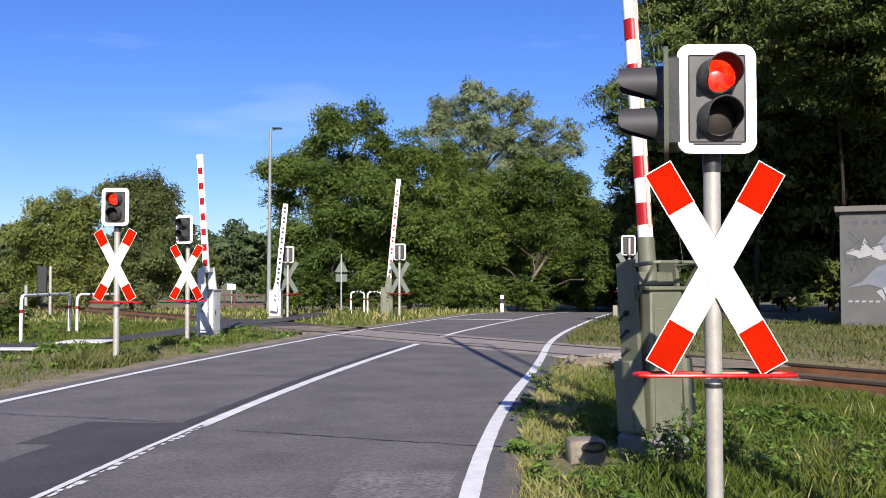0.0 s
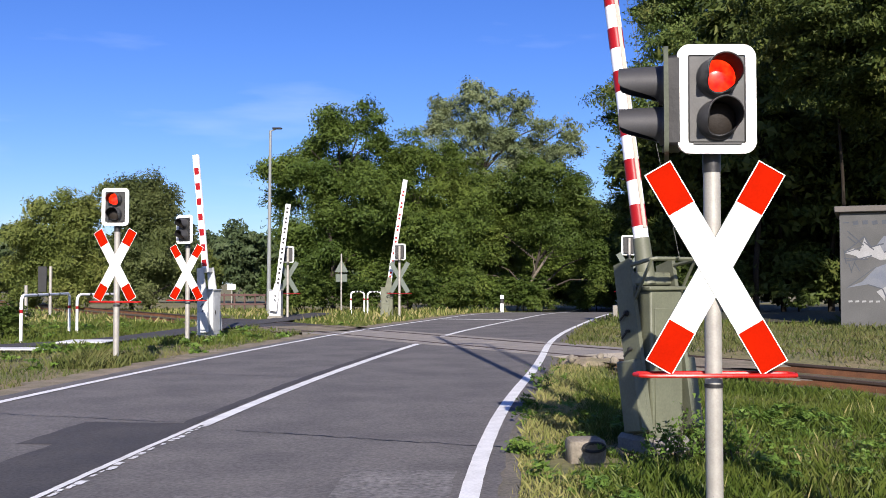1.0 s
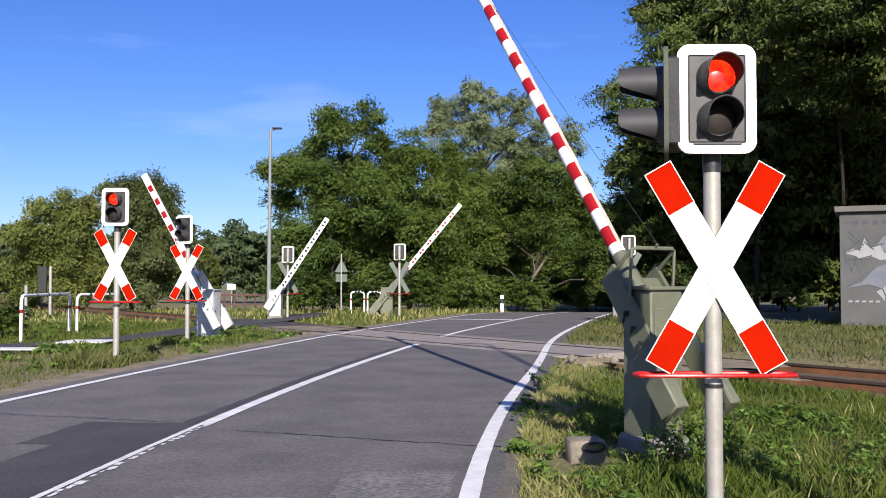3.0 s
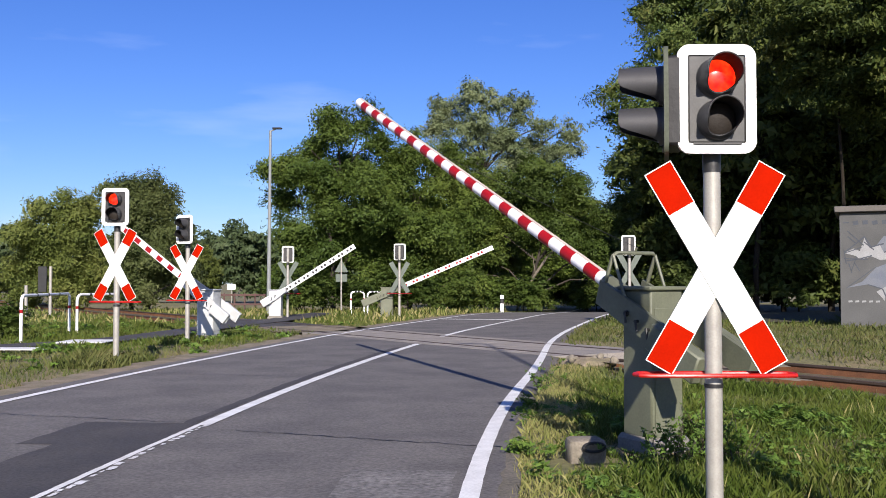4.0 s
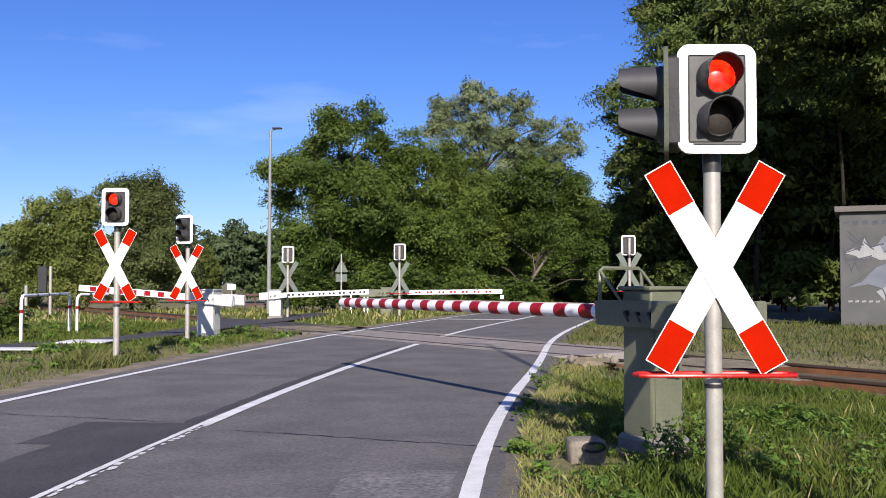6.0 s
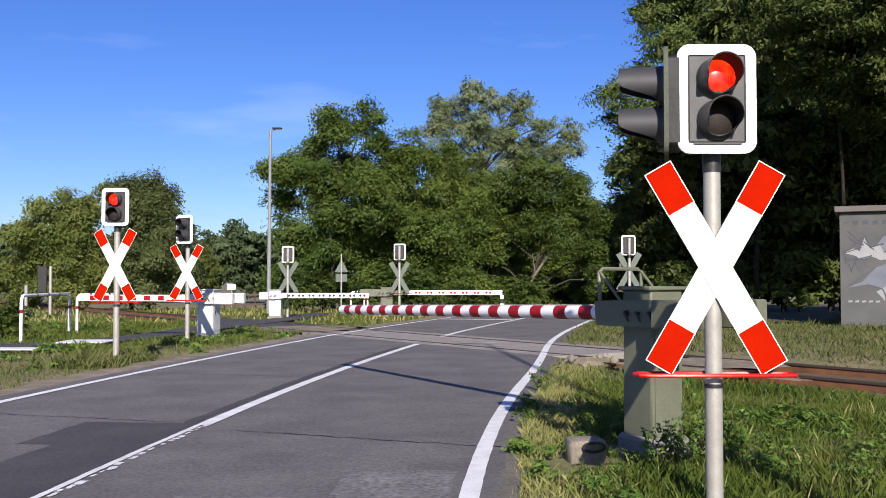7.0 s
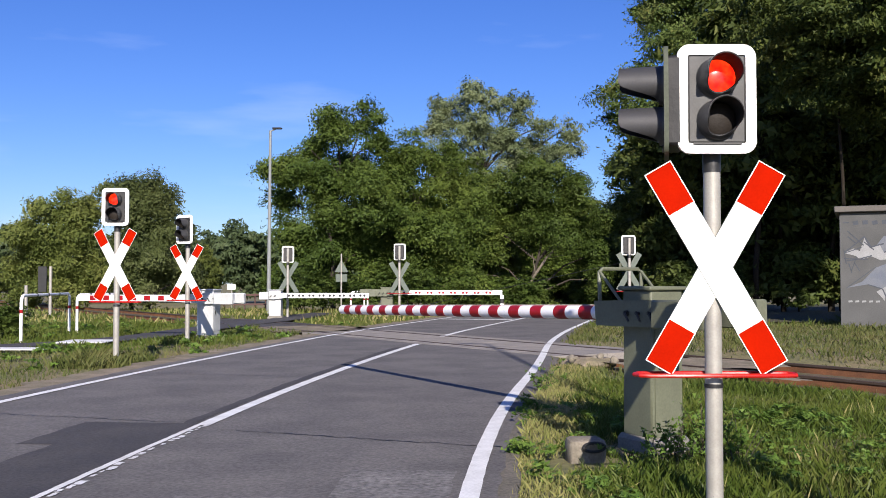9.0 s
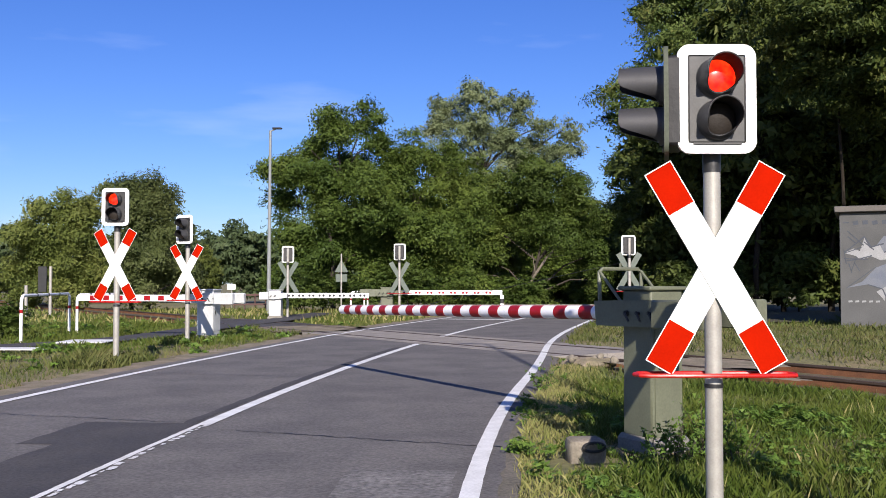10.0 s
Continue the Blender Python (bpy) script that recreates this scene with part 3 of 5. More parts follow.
def barrier(key, x, y, yaw, pivot_z, length, first, pitch, count, tube_r, case, scale, label, taper=0.8, style="tube", weight=0.8):
    """A half barrier: cabinet, and a boom that turns on it with its counterweights. The boom points along +x before yaw."""
    t = thing("barrier", pose(x, y, land(x, y), 0, 0, yaw), label, "barrier", "barriers of the crossing")
    w = 0.36 * scale
    zt = pivot_z + 0.17
    bm = box(bmesh.new(), (-0.02, 0, (zt + 0.08) / 2), (w, 0.34 * scale, zt - 0.08), 0.012)
    cabinet = part("cabinet", bm, case, t, "sheet-metal drive cabinet")
    bm = box(bmesh.new(), (-0.02, 0, zt + 0.012), (w + 0.05, 0.34 * scale + 0.05, 0.03), 0.008)
    part("cabinet_lid", bm, case, cabinet)
    bm = box(bmesh.new(), (-0.02 - w / 2 - 0.004, 0, zt / 2 + 0.02), (0.008, 0.27 * scale, zt - 0.3), 0.003)
    part("cabinet_door", bm, case, cabinet)
    bm = box(bmesh.new(), (-0.02 - w / 2 - 0.014, 0.09 * scale, zt / 2 + 0.05), (0.02, 0.02, 0.09), 0.004)
    part("door_handle", bm, DARK_STEEL, cabinet)
    part("foundation", box(bmesh.new(), (-0.02, 0, -0.01), (w + 0.10, 0.42 * scale, 0.2), 0.03), CONCRETE, t, "rough concrete foundation")
    part("axle", rod(bmesh.new(), (0, -0.27 * scale, pivot_z), (0, 0.27 * scale, pivot_z), 0.022, seg=16), DARK_STEEL, t)
    # the boom, in its own space: x along it, z up when it lies closed
    r0, r1 = tube_r, tube_r * taper
    if style == "tube":
        bm = rod(bmesh.new(), (first - 0.16, 0, 0), (length, 0, 0), r0, r1, 20)
        bmesh.ops.create_uvsphere(bm, u_segments=16, v_segments=8, radius=r1, matrix=Matrix.Translation((length, 0, 0)))
    else:
        start = first - 0.1 if style == "striped" else 0.05
        bm = box(bmesh.new(), ((start + length) / 2, 0, 0), (length - start, 0.06, tube_r * 2), 0.008)
    boom = part("boom", bm, BOOM_WHITE, t, "white boom with red bands, lowering to close the road")
    for i in range(count):
        a = first + pitch * i + pitch * 0.06
        if style == "tube":
            f0, f1 = (a - first) / (length - first), (a + pitch * 0.47 - first) / (length - first)
            bm = rod(bmesh.new(), (a, 0, 0), (a + pitch * 0.47, 0, 0), r0 + (r1 - r0) * f0 + 0.0015, r0 + (r1 - r0) * f1 + 0.0015, 20, caps=True)
            part("red_band", bm, BAND_RED, boom, "dark red band")
        elif style == "striped":
            bm = box(bmesh.new(), (a + pitch * 0.24, 0, 0), (pitch * 0.46, 0.064, tube_r * 2 - 0.03), 0.004)
            part("red_band", bm, BAND_RED, boom, "dark red band")
        else:
            for dx in (0.0, 0.13):
                part("reflector", rod(bmesh.new(), (a + dx, -0.036, 0.0), (a + dx, 0.036, 0.0), 0.042, seg=10), DARK_STEEL if case is GREY_PAINT else BAND_RED, boom, "small dark reflector")
    if style == "tube":
        bm = box(bmesh.new(), ((first + length) / 2, 0, 0), (length - first, 0.034, 0.012), 0.003)
        bmesh.ops.transform(bm, matrix=Matrix.Translation((0, 0, r0 * 0.98)) @ Matrix.Rotation(math.atan((r0 - r1) / (length - first)), 4, "Y"), verts=bm.verts[:])
        bmesh.ops.translate(bm, verts=bm.verts[:], vec=(0, 0, -(r0 - r1) * 0.25))
        part("top_strip", bm, STRIP, boom, "beige strip along the boom's top")
        part("boom_socket", rod(bmesh.new(), (first - 0.42, 0, 0), (first - 0.07, 0, 0), r0 + 0.012, r0 + 0.006, 20), GREEN_GREY, boom, "grey-green clamp socket")
    # fork arms on both sides of the cabinet, with the counterweights behind
    sy = 0.23 * scale
    for s in (-1, 1):
        bm = bmesh.new()
        tip, half = (first - 0.24, 0.092) if style == "tube" else (first, 0.07)
        slab(bm, [(tip, half), (-0.05, 0.11 * scale), (-weight, 0.09), (-weight - 0.02, -0.095), (-0.05, -0.11 * scale), (tip - 0.02, -half)], sy * s - 0.016, sy * s + 0.016)
        arm = part("fork_arm", bm, case, boom, "flat lever arm beside the cabinet", smooth=False)
        bm = box(bmesh.new(), (-weight * 0.70, s * (sy + 0.05), -0.005), (weight * 0.60, 0.085, 0.225 * scale), 0.012)
        part("counterweight", bm, case, boom, "counterweight block")
        for xx in (0.0, -0.13, -0.26):
            bm = rod(bmesh.new(), (xx, s * (sy + 0.012), 0.0), (xx, s * (sy + 0.045), 0.0), 0.013, seg=8)
            rod(bm, (xx, s * (sy + 0.045), 0.012), (xx - 0.045, s * (sy + 0.045), -0.055), 0.009, seg=6)
            part("hook_bolt", bm, DARK_STEEL, boom)
    part("cross_beam", box(bmesh.new(), (first - (0.38 if style == "tube" else 0.06), 0, 0), (0.10, 2 * sy, 0.11), 0.012), case, boom)
    if style == "tube":
        # stay frame over the fork, with the wire that carries the boom
        bm = bent_tube(bmesh.new(), [(0.34, -sy, 0.05), (0.34, -sy, 0.31), (0.34, -sy + 0.03, 0.335), (0.34, sy - 0.03, 0.335), (0.34, sy, 0.31), (0.34, sy, 0.05)], 0.015, 6)
        for s in (-1, 1):
            rod(bm, (0.34, s * sy, 0.32), (0.06, s * sy, 0.06), 0.012, seg=6)
        rod(bm, (0.34, 0, 0.335), (0.34, 0, 0.38), 0.01, seg=6)
        part("stay_frame", bm, GREEN_GREY, boom, "grey-green tubular stay frame")
        part("stay_wire", rod(bmesh.new(), (0.34, 0, 0.38), (length * 0.62, 0, r0), 0.002, seg=5), DARK_STEEL, boom, "thin steel stay wire")
    boom.matrix_basis = pose(0, 0, pivot_z)
    ARMS[key] = (boom, pivot_z)
    return t


def build_barriers():
    barrier("road_near", 1.53, 7.08, 118.25, 0.975, 5.94, 0.63, 0.354, 15, 0.057, GREEN_GREY, 0.88,
            "grey-green half barrier with a red and white boom, beside the road", 1.0, "tube", 0.85)
    barrier("path_near", -5.02, 20.5, 167, 0.86, 3.10, 0.66, 0.33, 7, 0.07, GREY_PAINT, 1.05,
            "light grey barrier, short red and white boom, by the path", 1.0, "striped", 0.72)
    barrier("path_far", -5.55, 32.0, 0, 0.76, 3.08, 0.40, 0.34, 8, 0.085, GREY_PAINT, 1.1,
            "white barrier with a short white boom, beside the path", 1.0, "dots", 0.52)
    barrier("road_far", -1.93, 33.5, 0, 0.84, 4.0, 0.55, 0.41, 8, 0.08, GREEN_GREY, 1.15,
            "grey-green barrier with a white boom past the track", 1.0, "dots", 0.95)


# ---------------------------------------------------------------- hoops, lamps, posts
def hoop(x0, y0, x1, y1, hgt, label):
    a, b = Vector((x0, y0, 0)), Vector((x1, y1, 0))
    L = (b - a).length
    t = thing("guard_hoop", pose(x0, y0, land(x0, y0), 0, 0, math.degrees(math.atan2(y1 - y0, x1 - x0))), label, "hoop railing", "hoop railings at the path")
    pts = [(0, 0, -0.2), (0, 0, hgt - 0.14), (0.02, 0, hgt - 0.07), (0.07, 0, hgt - 0.02), (0.14, 0, hgt), (L - 0.14, 0, hgt), (L - 0.07, 0, hgt - 0.02), (L - 0.02, 0, hgt - 0.07), (L, 0, hgt - 0.14), (L, 0, -0.2)]
    part("tube", bent_tube(bmesh.new(), pts, 0.033, 10), BOOM_WHITE, t, "white painted tube")
    for xx in (0, L):
        part("red_band", rod(bmesh.new(), (xx, 0, hgt * 0.62), (xx, 0, hgt * 0.70), 0.035, seg=10), BAND_RED, t, "red band")
    for f in (0.27, 0.5, 0.73):
        part("dark_band", rod(bmesh.new(), (L * f, 0, hgt), (L * f + 0.09, 0, hgt), 0.0345, seg=10), DARK_STEEL, t)


def build_street_things():
    hoop(-8.52, 19.4, -8.95, 23.0, 0.93, "white hoop railing with red bands beside the path")
    hoop(-8.84, 23.2, -8.42, 24.9, 0.90, "white hoop railing with red bands near the track")
    hoop(-3.55, 37.0, -3.05, 37.2, 0.86, "white hoop railing with red bands past the track")
    hoop(-2.93, 37.3, -2.4, 37.4, 0.86, "white hoop railing with red bands past the track")
    # tall street lamp
    x, y = -6.45, 35.5
    t = thing("street_lamp", pose(x, y, land(x, y)), "tall galvanised street lamp with a small flat head", "street lamp")
    part("pole", rod(bmesh.new(), (0, 0, -0.2), (0.03, 0, 6.85), 0.085, 0.045, 14), LAMP_GREY, t)
    part("lamp_arm", rod(bmesh.new(), (0.03, 0, 6.82), (0.25, 0, 6.92), 0.03, seg=8), LAMP_GREY, t)
    part("lamp_head", box(bmesh.new(), (0.28, 0, 6.93), (0.36, 0.18, 0.06), 0.02), DARK_STEEL, t, "flat dark lamp head")
    # signs seen from behind
    x, y = -4.4, 41.5
    t = thing("road_sign", pose(x, y, land(x, y)), "triangular road sign with a plate below, seen from behind", "road sign")
    part("pole", rod(bmesh.new(), (0, 0, -0.2), (0, 0, 2.55), 0.035, seg=10), GALV, t)
    part("triangle", slab(bmesh.new(), [(-0.3, 1.75), (0.3, 1.75), (0.0, 2.3)], 0.03, 0.04), SIGN_BACK, t, smooth=False)
    part("plate", box(bmesh.new(), (0, 0.035, 1.5), (0.5, 0.01, 0.34), 0.01), SIGN_BACK, t)
    x, y = -14.0, 63.5
    t = thing("small_sign", pose(x, y, land(x, y)), "small white sign on a post in the meadow", "sign")
    part("post", rod(bmesh.new(), (0, 0, -0.2), (0, 0, 1.5), 0.03, seg=8), GALV, t)
    part("panel", box(bmesh.new(), (0, -0.04, 1.52), (0.56, 0.02, 0.36), 0.01), WHITE, t)
    # delineator
    x, y = 2.70, 44.0
    t = thing("delineator_post", pose(x, y, land(x, y)), "white roadside delineator post with a black band", "delineator post")
    part("body", box(bmesh.new(), (0, 0, 0.36), (0.17, 0.1, 0.88), 0.03), BOOM_WHITE, t)
    part("black_band", box(bmesh.new(), (0, 0, 0.52), (0.176, 0.106, 0.27), 0.03), BLACK, t)
    x, y = 6.0, 33.5
    t = thing("marker_post", pose(x, y, land(x, y)), "short pale concrete marker post in the verge", "marker post")
    part("post", box(bmesh.new(), (0, 0, 0.15), (0.16, 0.16, 0.5), 0.02), CONCRETE, t)
    # relay posts by the track
    for x, y, z in ((-13.5, 33.0, 1.75), (-13.9, 32.0, 1.1)):
        t = thing("track_post", pose(x, y, land(x, y)), "weathered grey post beside the railway track", "post", "posts by the track")
        part("post", rod(bmesh.new(), (0, 0, -0.2), (0, 0, z), 0.055, seg=10), GALV, t)
        if z > 1.5:
            part("signal_plate", box(bmesh.new(), (-0.28, 0, z - 0.45), (0.3, 0.05, 0.9), 0.01), DARK_STEEL, t, "narrow dark plate")


def build_fence():
    t = thing("meadow_fence", pose(-11.6, 46.5, land(-11, 46.5)), "low red-brown fence at the meadow's edge", "fence")
    for i in range(8):
        part("post", box(bmesh.new(), (i * 0.5, 0, 0.45), (0.06, 0.05, 1.0), 0.006), FENCE_RED, t)
    for z in (0.4, 0.85):
        part("rail", box(bmesh.new(), (1.75, -0.04, z), (3.7, 0.03, 0.09), 0.006), FENCE_RED, t)


def build_dead_tree():
    x, y = 3.9, 52.6
    t = thing("dead_tree", pose(x, y, land(x, y)), "leaning dead tree with pale bare branches", "tree")
    bm = bent_tube(bmesh.new(), [(0, 0, -0.2), (0.5, -0.3, 1.0), (1.1, -0.7, 2.1), (1.7, -0.9, 3.0), (2.4, -1.0, 3.7), (3.0, -1.1, 4.0)], 0.07, 7)
    part("trunk", bm, DEAD_WOOD, t, "pale leaning trunk")
    for a, b in (((1.1, -0.7, 2.1), (0.9, -1.1, 3.2)), ((1.7, -0.9, 3.0), (2.6, -1.2, 3.1)), ((2.4, -1.0, 3.7), (2.5, -1.2, 4.6))):
        part("branch", rod(bmesh.new(), a, b, 0.035, 0.012, 6), DEAD_WOOD, t)


def build_building():
    x0, y0 = 10.85, 26.2
    t = thing("trackside_hut", pose(x0, y0, land(x0, y0), 0, 0, -24), "grey plastered trackside hut with a flat roof and graffiti", "building")
    part("wall", box(bmesh.new(), (2.0, 1.6, 1.4), (4.0, 3.2, 3.4), 0.01), WALL_GREY, t, "weathered grey plastered walls")
    part("roof", box(bmesh.new(), (2.0, 1.6, 3.19), (4.26, 3.5, 0.17), 0.02), ROOF_SLAB, t, "dark flat roof slab")

    def paint(name, shapes, mat, y, label):
        for s in shapes:
            part(name, slab(bmesh.new(), s, y, y + 0.003), mat, t, label, smooth=False)

    def stroke(x, z, u, w, wide):
        n = Vector((-(w - z), u - x)).normalized() * wide / 2
        return [(x + n.x, z + n.y), (u + n.x, w + n.y), (u - n.x, w - n.y), (x - n.x, z - n.y)]
    paint("painted_figure", [[(0.15, 1.05), (0.55, 1.22), (0.9, 1.6), (1.2, 1.72), (1.7, 1.6), (1.7, 0.75), (1.2, 0.62), (1.05, 1.0), (0.7, 1.15)],
                             [(0.8, 2.05), (1.1, 2.45), (1.6, 2.3), (1.7, 1.9), (1.2, 1.8)]], SPRAY_BLUE, -0.004, "blue-grey sprayed figure")
    paint("painted_highlight", [[(0.1, 2.0), (0.35, 2.12), (0.5, 2.05), (0.62, 2.4), (0.75, 2.12), (1.0, 2.2), (1.1, 2.0), (1.6, 2.15), (1.6, 1.85), (1.0, 1.8), (0.8, 1.9), (0.5, 1.82), (0.4, 1.92)],
                                [(0.9, 0.95), (1.15, 1.1), (1.1, 0.7)]], SPRAY_WHITE, -0.006, "white sprayed shape")
    lines = [stroke(0.12, 2.0, 0.55, 2.15, 0.025), stroke(0.2, 2.6, 0.6, 2.2, 0.03), stroke(0.1, 1.85, 0.7, 1.82, 0.025), stroke(0.28, 1.5, 0.42, 1.9, 0.022), stroke(0.6, 2.3, 0.85, 2.08, 0.03),
             stroke(0.15, 1.04, 0.9, 1.62, 0.02), stroke(0.1, 2.1, 0.16, 1.7, 0.02), stroke(1.1, 2.0, 1.6, 2.35, 0.03),
             stroke(0.12, 2.02, 0.3, 2.16, 0.035), stroke(0.3, 2.16, 0.62, 2.44, 0.035), stroke(0.62, 2.44, 0.78, 2.16, 0.035), stroke(0.78, 2.16, 1.1, 2.24, 0.035),
             stroke(0.14, 1.78, 0.5, 1.84, 0.03), stroke(0.5, 1.84, 0.8, 1.92, 0.03), stroke(0.22, 1.72, 0.3, 1.45, 0.025), stroke(0.36, 1.74, 0.5, 1.5, 0.025),
             stroke(0.2, 2.45, 0.42, 2.25, 0.03), stroke(0.7, 1.14, 1.05, 1.02, 0.03), stroke(1.05, 1.02, 1.2, 0.64, 0.03)]
    for k in range(5):
        lines.append(stroke(0.34 + k * 0.24, 2.80 + 0.02 * (k % 2), 0.47 + k * 0.24, 2.83, 0.11))
    lines.append(stroke(0.1, 2.83, 0.24, 2.83, 0.03))
    paint("painted_strokes", lines, SPRAY_DARK, -0.008, "dark sprayed strokes")
    paint("pale_tag", [stroke(0.2 + k * 0.17, 0.68, 0.30 + k * 0.17, 0.69, 0.05) for k in range(5)], SPRAY_WHITE, -0.008, "faint pale scrawl")


# ---------------------------------------------------------------- plants
def quads_mesh(name, verts, mat, per=4):
    n = len(verts) // per
    me = bpy.data.meshes.new(name)
    me.vertices.add(len(verts))
    me.vertices.foreach_set("co", verts.astype(np.float32).ravel())
    me.loops.add(len(verts))
    me.loops.foreach_set("vertex_index", np.arange(len(verts), dtype=np.int32))
    me.polygons.add(n)
    me.polygons.foreach_set("loop_start", np.arange(0, len(verts), per, dtype=np.int32))
    me.update(calc_edges=True)
    me.materials.append(mat)
    return me


def leaf_cloud(rng, lobes, count, size, upness=0.35, sprays=9):
    """Pointed leaves in flat sprays; the sprays stand on the outside of the lobes, each a centre and a radius."""
    c = np.array([l[:3] for l in lobes])
    r = np.array([l[3] for l in lobes])
    k = rng.choice(len(lobes), len(lobes) * sprays, p=r ** 2 / (r ** 2).sum())
    d = rng.normal(size=(len(k), 3))
    d /= np.linalg.norm(d, axis=1)[:, None]
    d[:, 2] = np.where(d[:, 2] < -0.55, -d[:, 2], d[:, 2])
    sc = c[k] + d * (r[k] * rng.uniform(0.45, 1.12, len(k)))[:, None] * np.array([1, 1, 0.85])
    sr = r[k] * rng.uniform(0.22, 0.5, len(k))
    q = rng.choice(len(k), count, p=sr ** 2 / (sr ** 2).sum())
    g = rng.normal(size=(count, 3)) * 0.55
    g[:, 2] *= 0.42
    tilt = d[q] * g[:, :2].sum(axis=1)[:, None] * -0.12
    p = sc[q] + (g + tilt) * sr[q][:, None] * np.array([1.15, 1.15, 1])
    p[:, 2] -= 0.18 * (g[:, 0] ** 2 + g[:, 1] ** 2) * sr[q]
    nrm = d[q] * 0.6 + rng.normal(size=(count, 3)) * 0.5 + np.array([0, 0, upness])
    nrm /= np.linalg.norm(nrm, axis=1)[:, None]
    a = np.cross(nrm, rng.normal(size=(count, 3)))
    a /= np.linalg.norm(a, axis=1)[:, None]
    b = np.cross(nrm, a)
    s = size * (0.5 + 0.9 * rng.random(count))[:, None]
    v = np.stack([p - a * s * 0.8 - b * s * 0.5, p - a * s * 0.5 + b * s * 0.55, p + a * s * 1.1], axis=1)
    return v.reshape(-1, 3)


def foliage(rng, lobes, sprays, leaves, leaf, spray_r, droop=0.25):
    """Small pointed leaves in loose sprays, the sprays spread through the lobes, thickest towards their outside."""
    c = np.array([l[:3] for l in lobes])
    r = np.array([l[3] for l in lobes])
    k = rng.choice(len(lobes), sprays, p=r ** 2.4 / (r ** 2.4).sum())
    d = rng.normal(size=(sprays, 3))
    d /= np.linalg.norm(d, axis=1)[:, None]
    sc = c[k] + d * (r[k] * rng.random(sprays) ** 0.42 * 1.12)[:, None] * np.array([1.0, 1.0, 0.9])
    sr = spray_r * rng.uniform(0.5, 1.5, sprays)
    q = rng.choice(sprays, leaves, p=sr ** 2 / (sr ** 2).sum())
    g = rng.normal(size=(leaves, 3)) * 0.6
    g[:, 2] *= 0.6
    p = sc[q] + g * sr[q][:, None]
    p[:, 2] -= droop * (g[:, 0] ** 2 + g[:, 1] ** 2) * sr[q]
    p[:, 2] = np.maximum(p[:, 2], 0.03)
    nrm = d[q] * 0.95 + rng.normal(size=(leaves, 3)) * 0.42 + np.array([0, 0, 0.3])
    nrm /= np.linalg.norm(nrm, axis=1)[:, None]
    a = np.cross(nrm, rng.normal(size=(leaves, 3)))
    a /= np.linalg.norm(a, axis=1)[:, None]
    b = np.cross(nrm, a)
    s = leaf * (0.5 + 0.9 * rng.random(leaves))[:, None]
    v = np.stack([p - a * s * 0.8 - b * s * 0.5, p - a * s * 0.5 + b * s * 0.55, p + a * s * 1.1], axis=1)
    return v.reshape(-1, 3)


def crown_lobes(rng, height, radius, base, n, size):
    """Lobes spread over an uneven egg."""
    out = []
    mid, half = (height + base) / 2, (height - base) / 2
    for i in range(n):
        d = rng.normal(size=3)
        d /= np.linalg.norm(d)
        f = rng.random() ** 0.4 * (0.86 if d[2] > 0.6 else 1.0)
        wide = radius * (1.05 - 0.2 * max(d[2], 0))
        r = size * (0.6 + 0.7 * rng.random())
        out.append((d[0] * f * (wide - r * 0.6), d[1] * f * (wide - r * 0.6), mid + d[2] * f * (half - r * 0.5), r))
    return out


def make_tree(name, label, seed, height, radius, base, lobes, lobe_size, leaves, leaf, mat, trunk_r=0.2, group="trees behind the crossing"):
    rng = np.random.default_rng(seed)
    t = thing(name, Matrix.Translation((0, -200, 0)), label, "tree" if trunk_r > 0.05 else "bush", group)
    ls = crown_lobes(rng, height, radius, base, lobes, lobe_size)
    bm = bmesh.new()
    top = height * 0.72
    prev = Vector((0, 0, -0.3))
    pts = [prev]
    for i in range(1, 6):
        pts.append(Vector((rng.normal() * 0.12 * i * trunk_r * 3, rng.normal() * 0.12 * i * trunk_r * 3, top * i / 5)))
    for i in range(5):
        rod(bm, pts[i], pts[i + 1], trunk_r * (1 - 0.17 * i), trunk_r * (1 - 0.17 * (i + 1)), 8, caps=False)
    for l in ls[:: max(len(ls) // (8 if height > 15 else 14), 1)]:
        e = Vector(l[:3])
        s = pts[(3 if height > 12 else 2) + int(rng.integers(0, 2 if height > 12 else 3))]
        m = (s + e) / 2 + Vector((0, 0, 0.15 * (e - s).length))
        rod(bm, s, m, trunk_r * 0.38, trunk_r * 0.22, 6, caps=False)
        rod(bm, m, e, trunk_r * 0.22, trunk_r * 0.05, 6, caps=False)
    part("trunk", bm, BARK_IN_SHADE if mat is TREE_DARK else BARK, t, "dark bark, forking into limbs")
    crown = new("crown", quads_mesh("crown", leaf_cloud(rng, ls, leaves, leaf), mat, 3))
    crown.parent = t
    return t


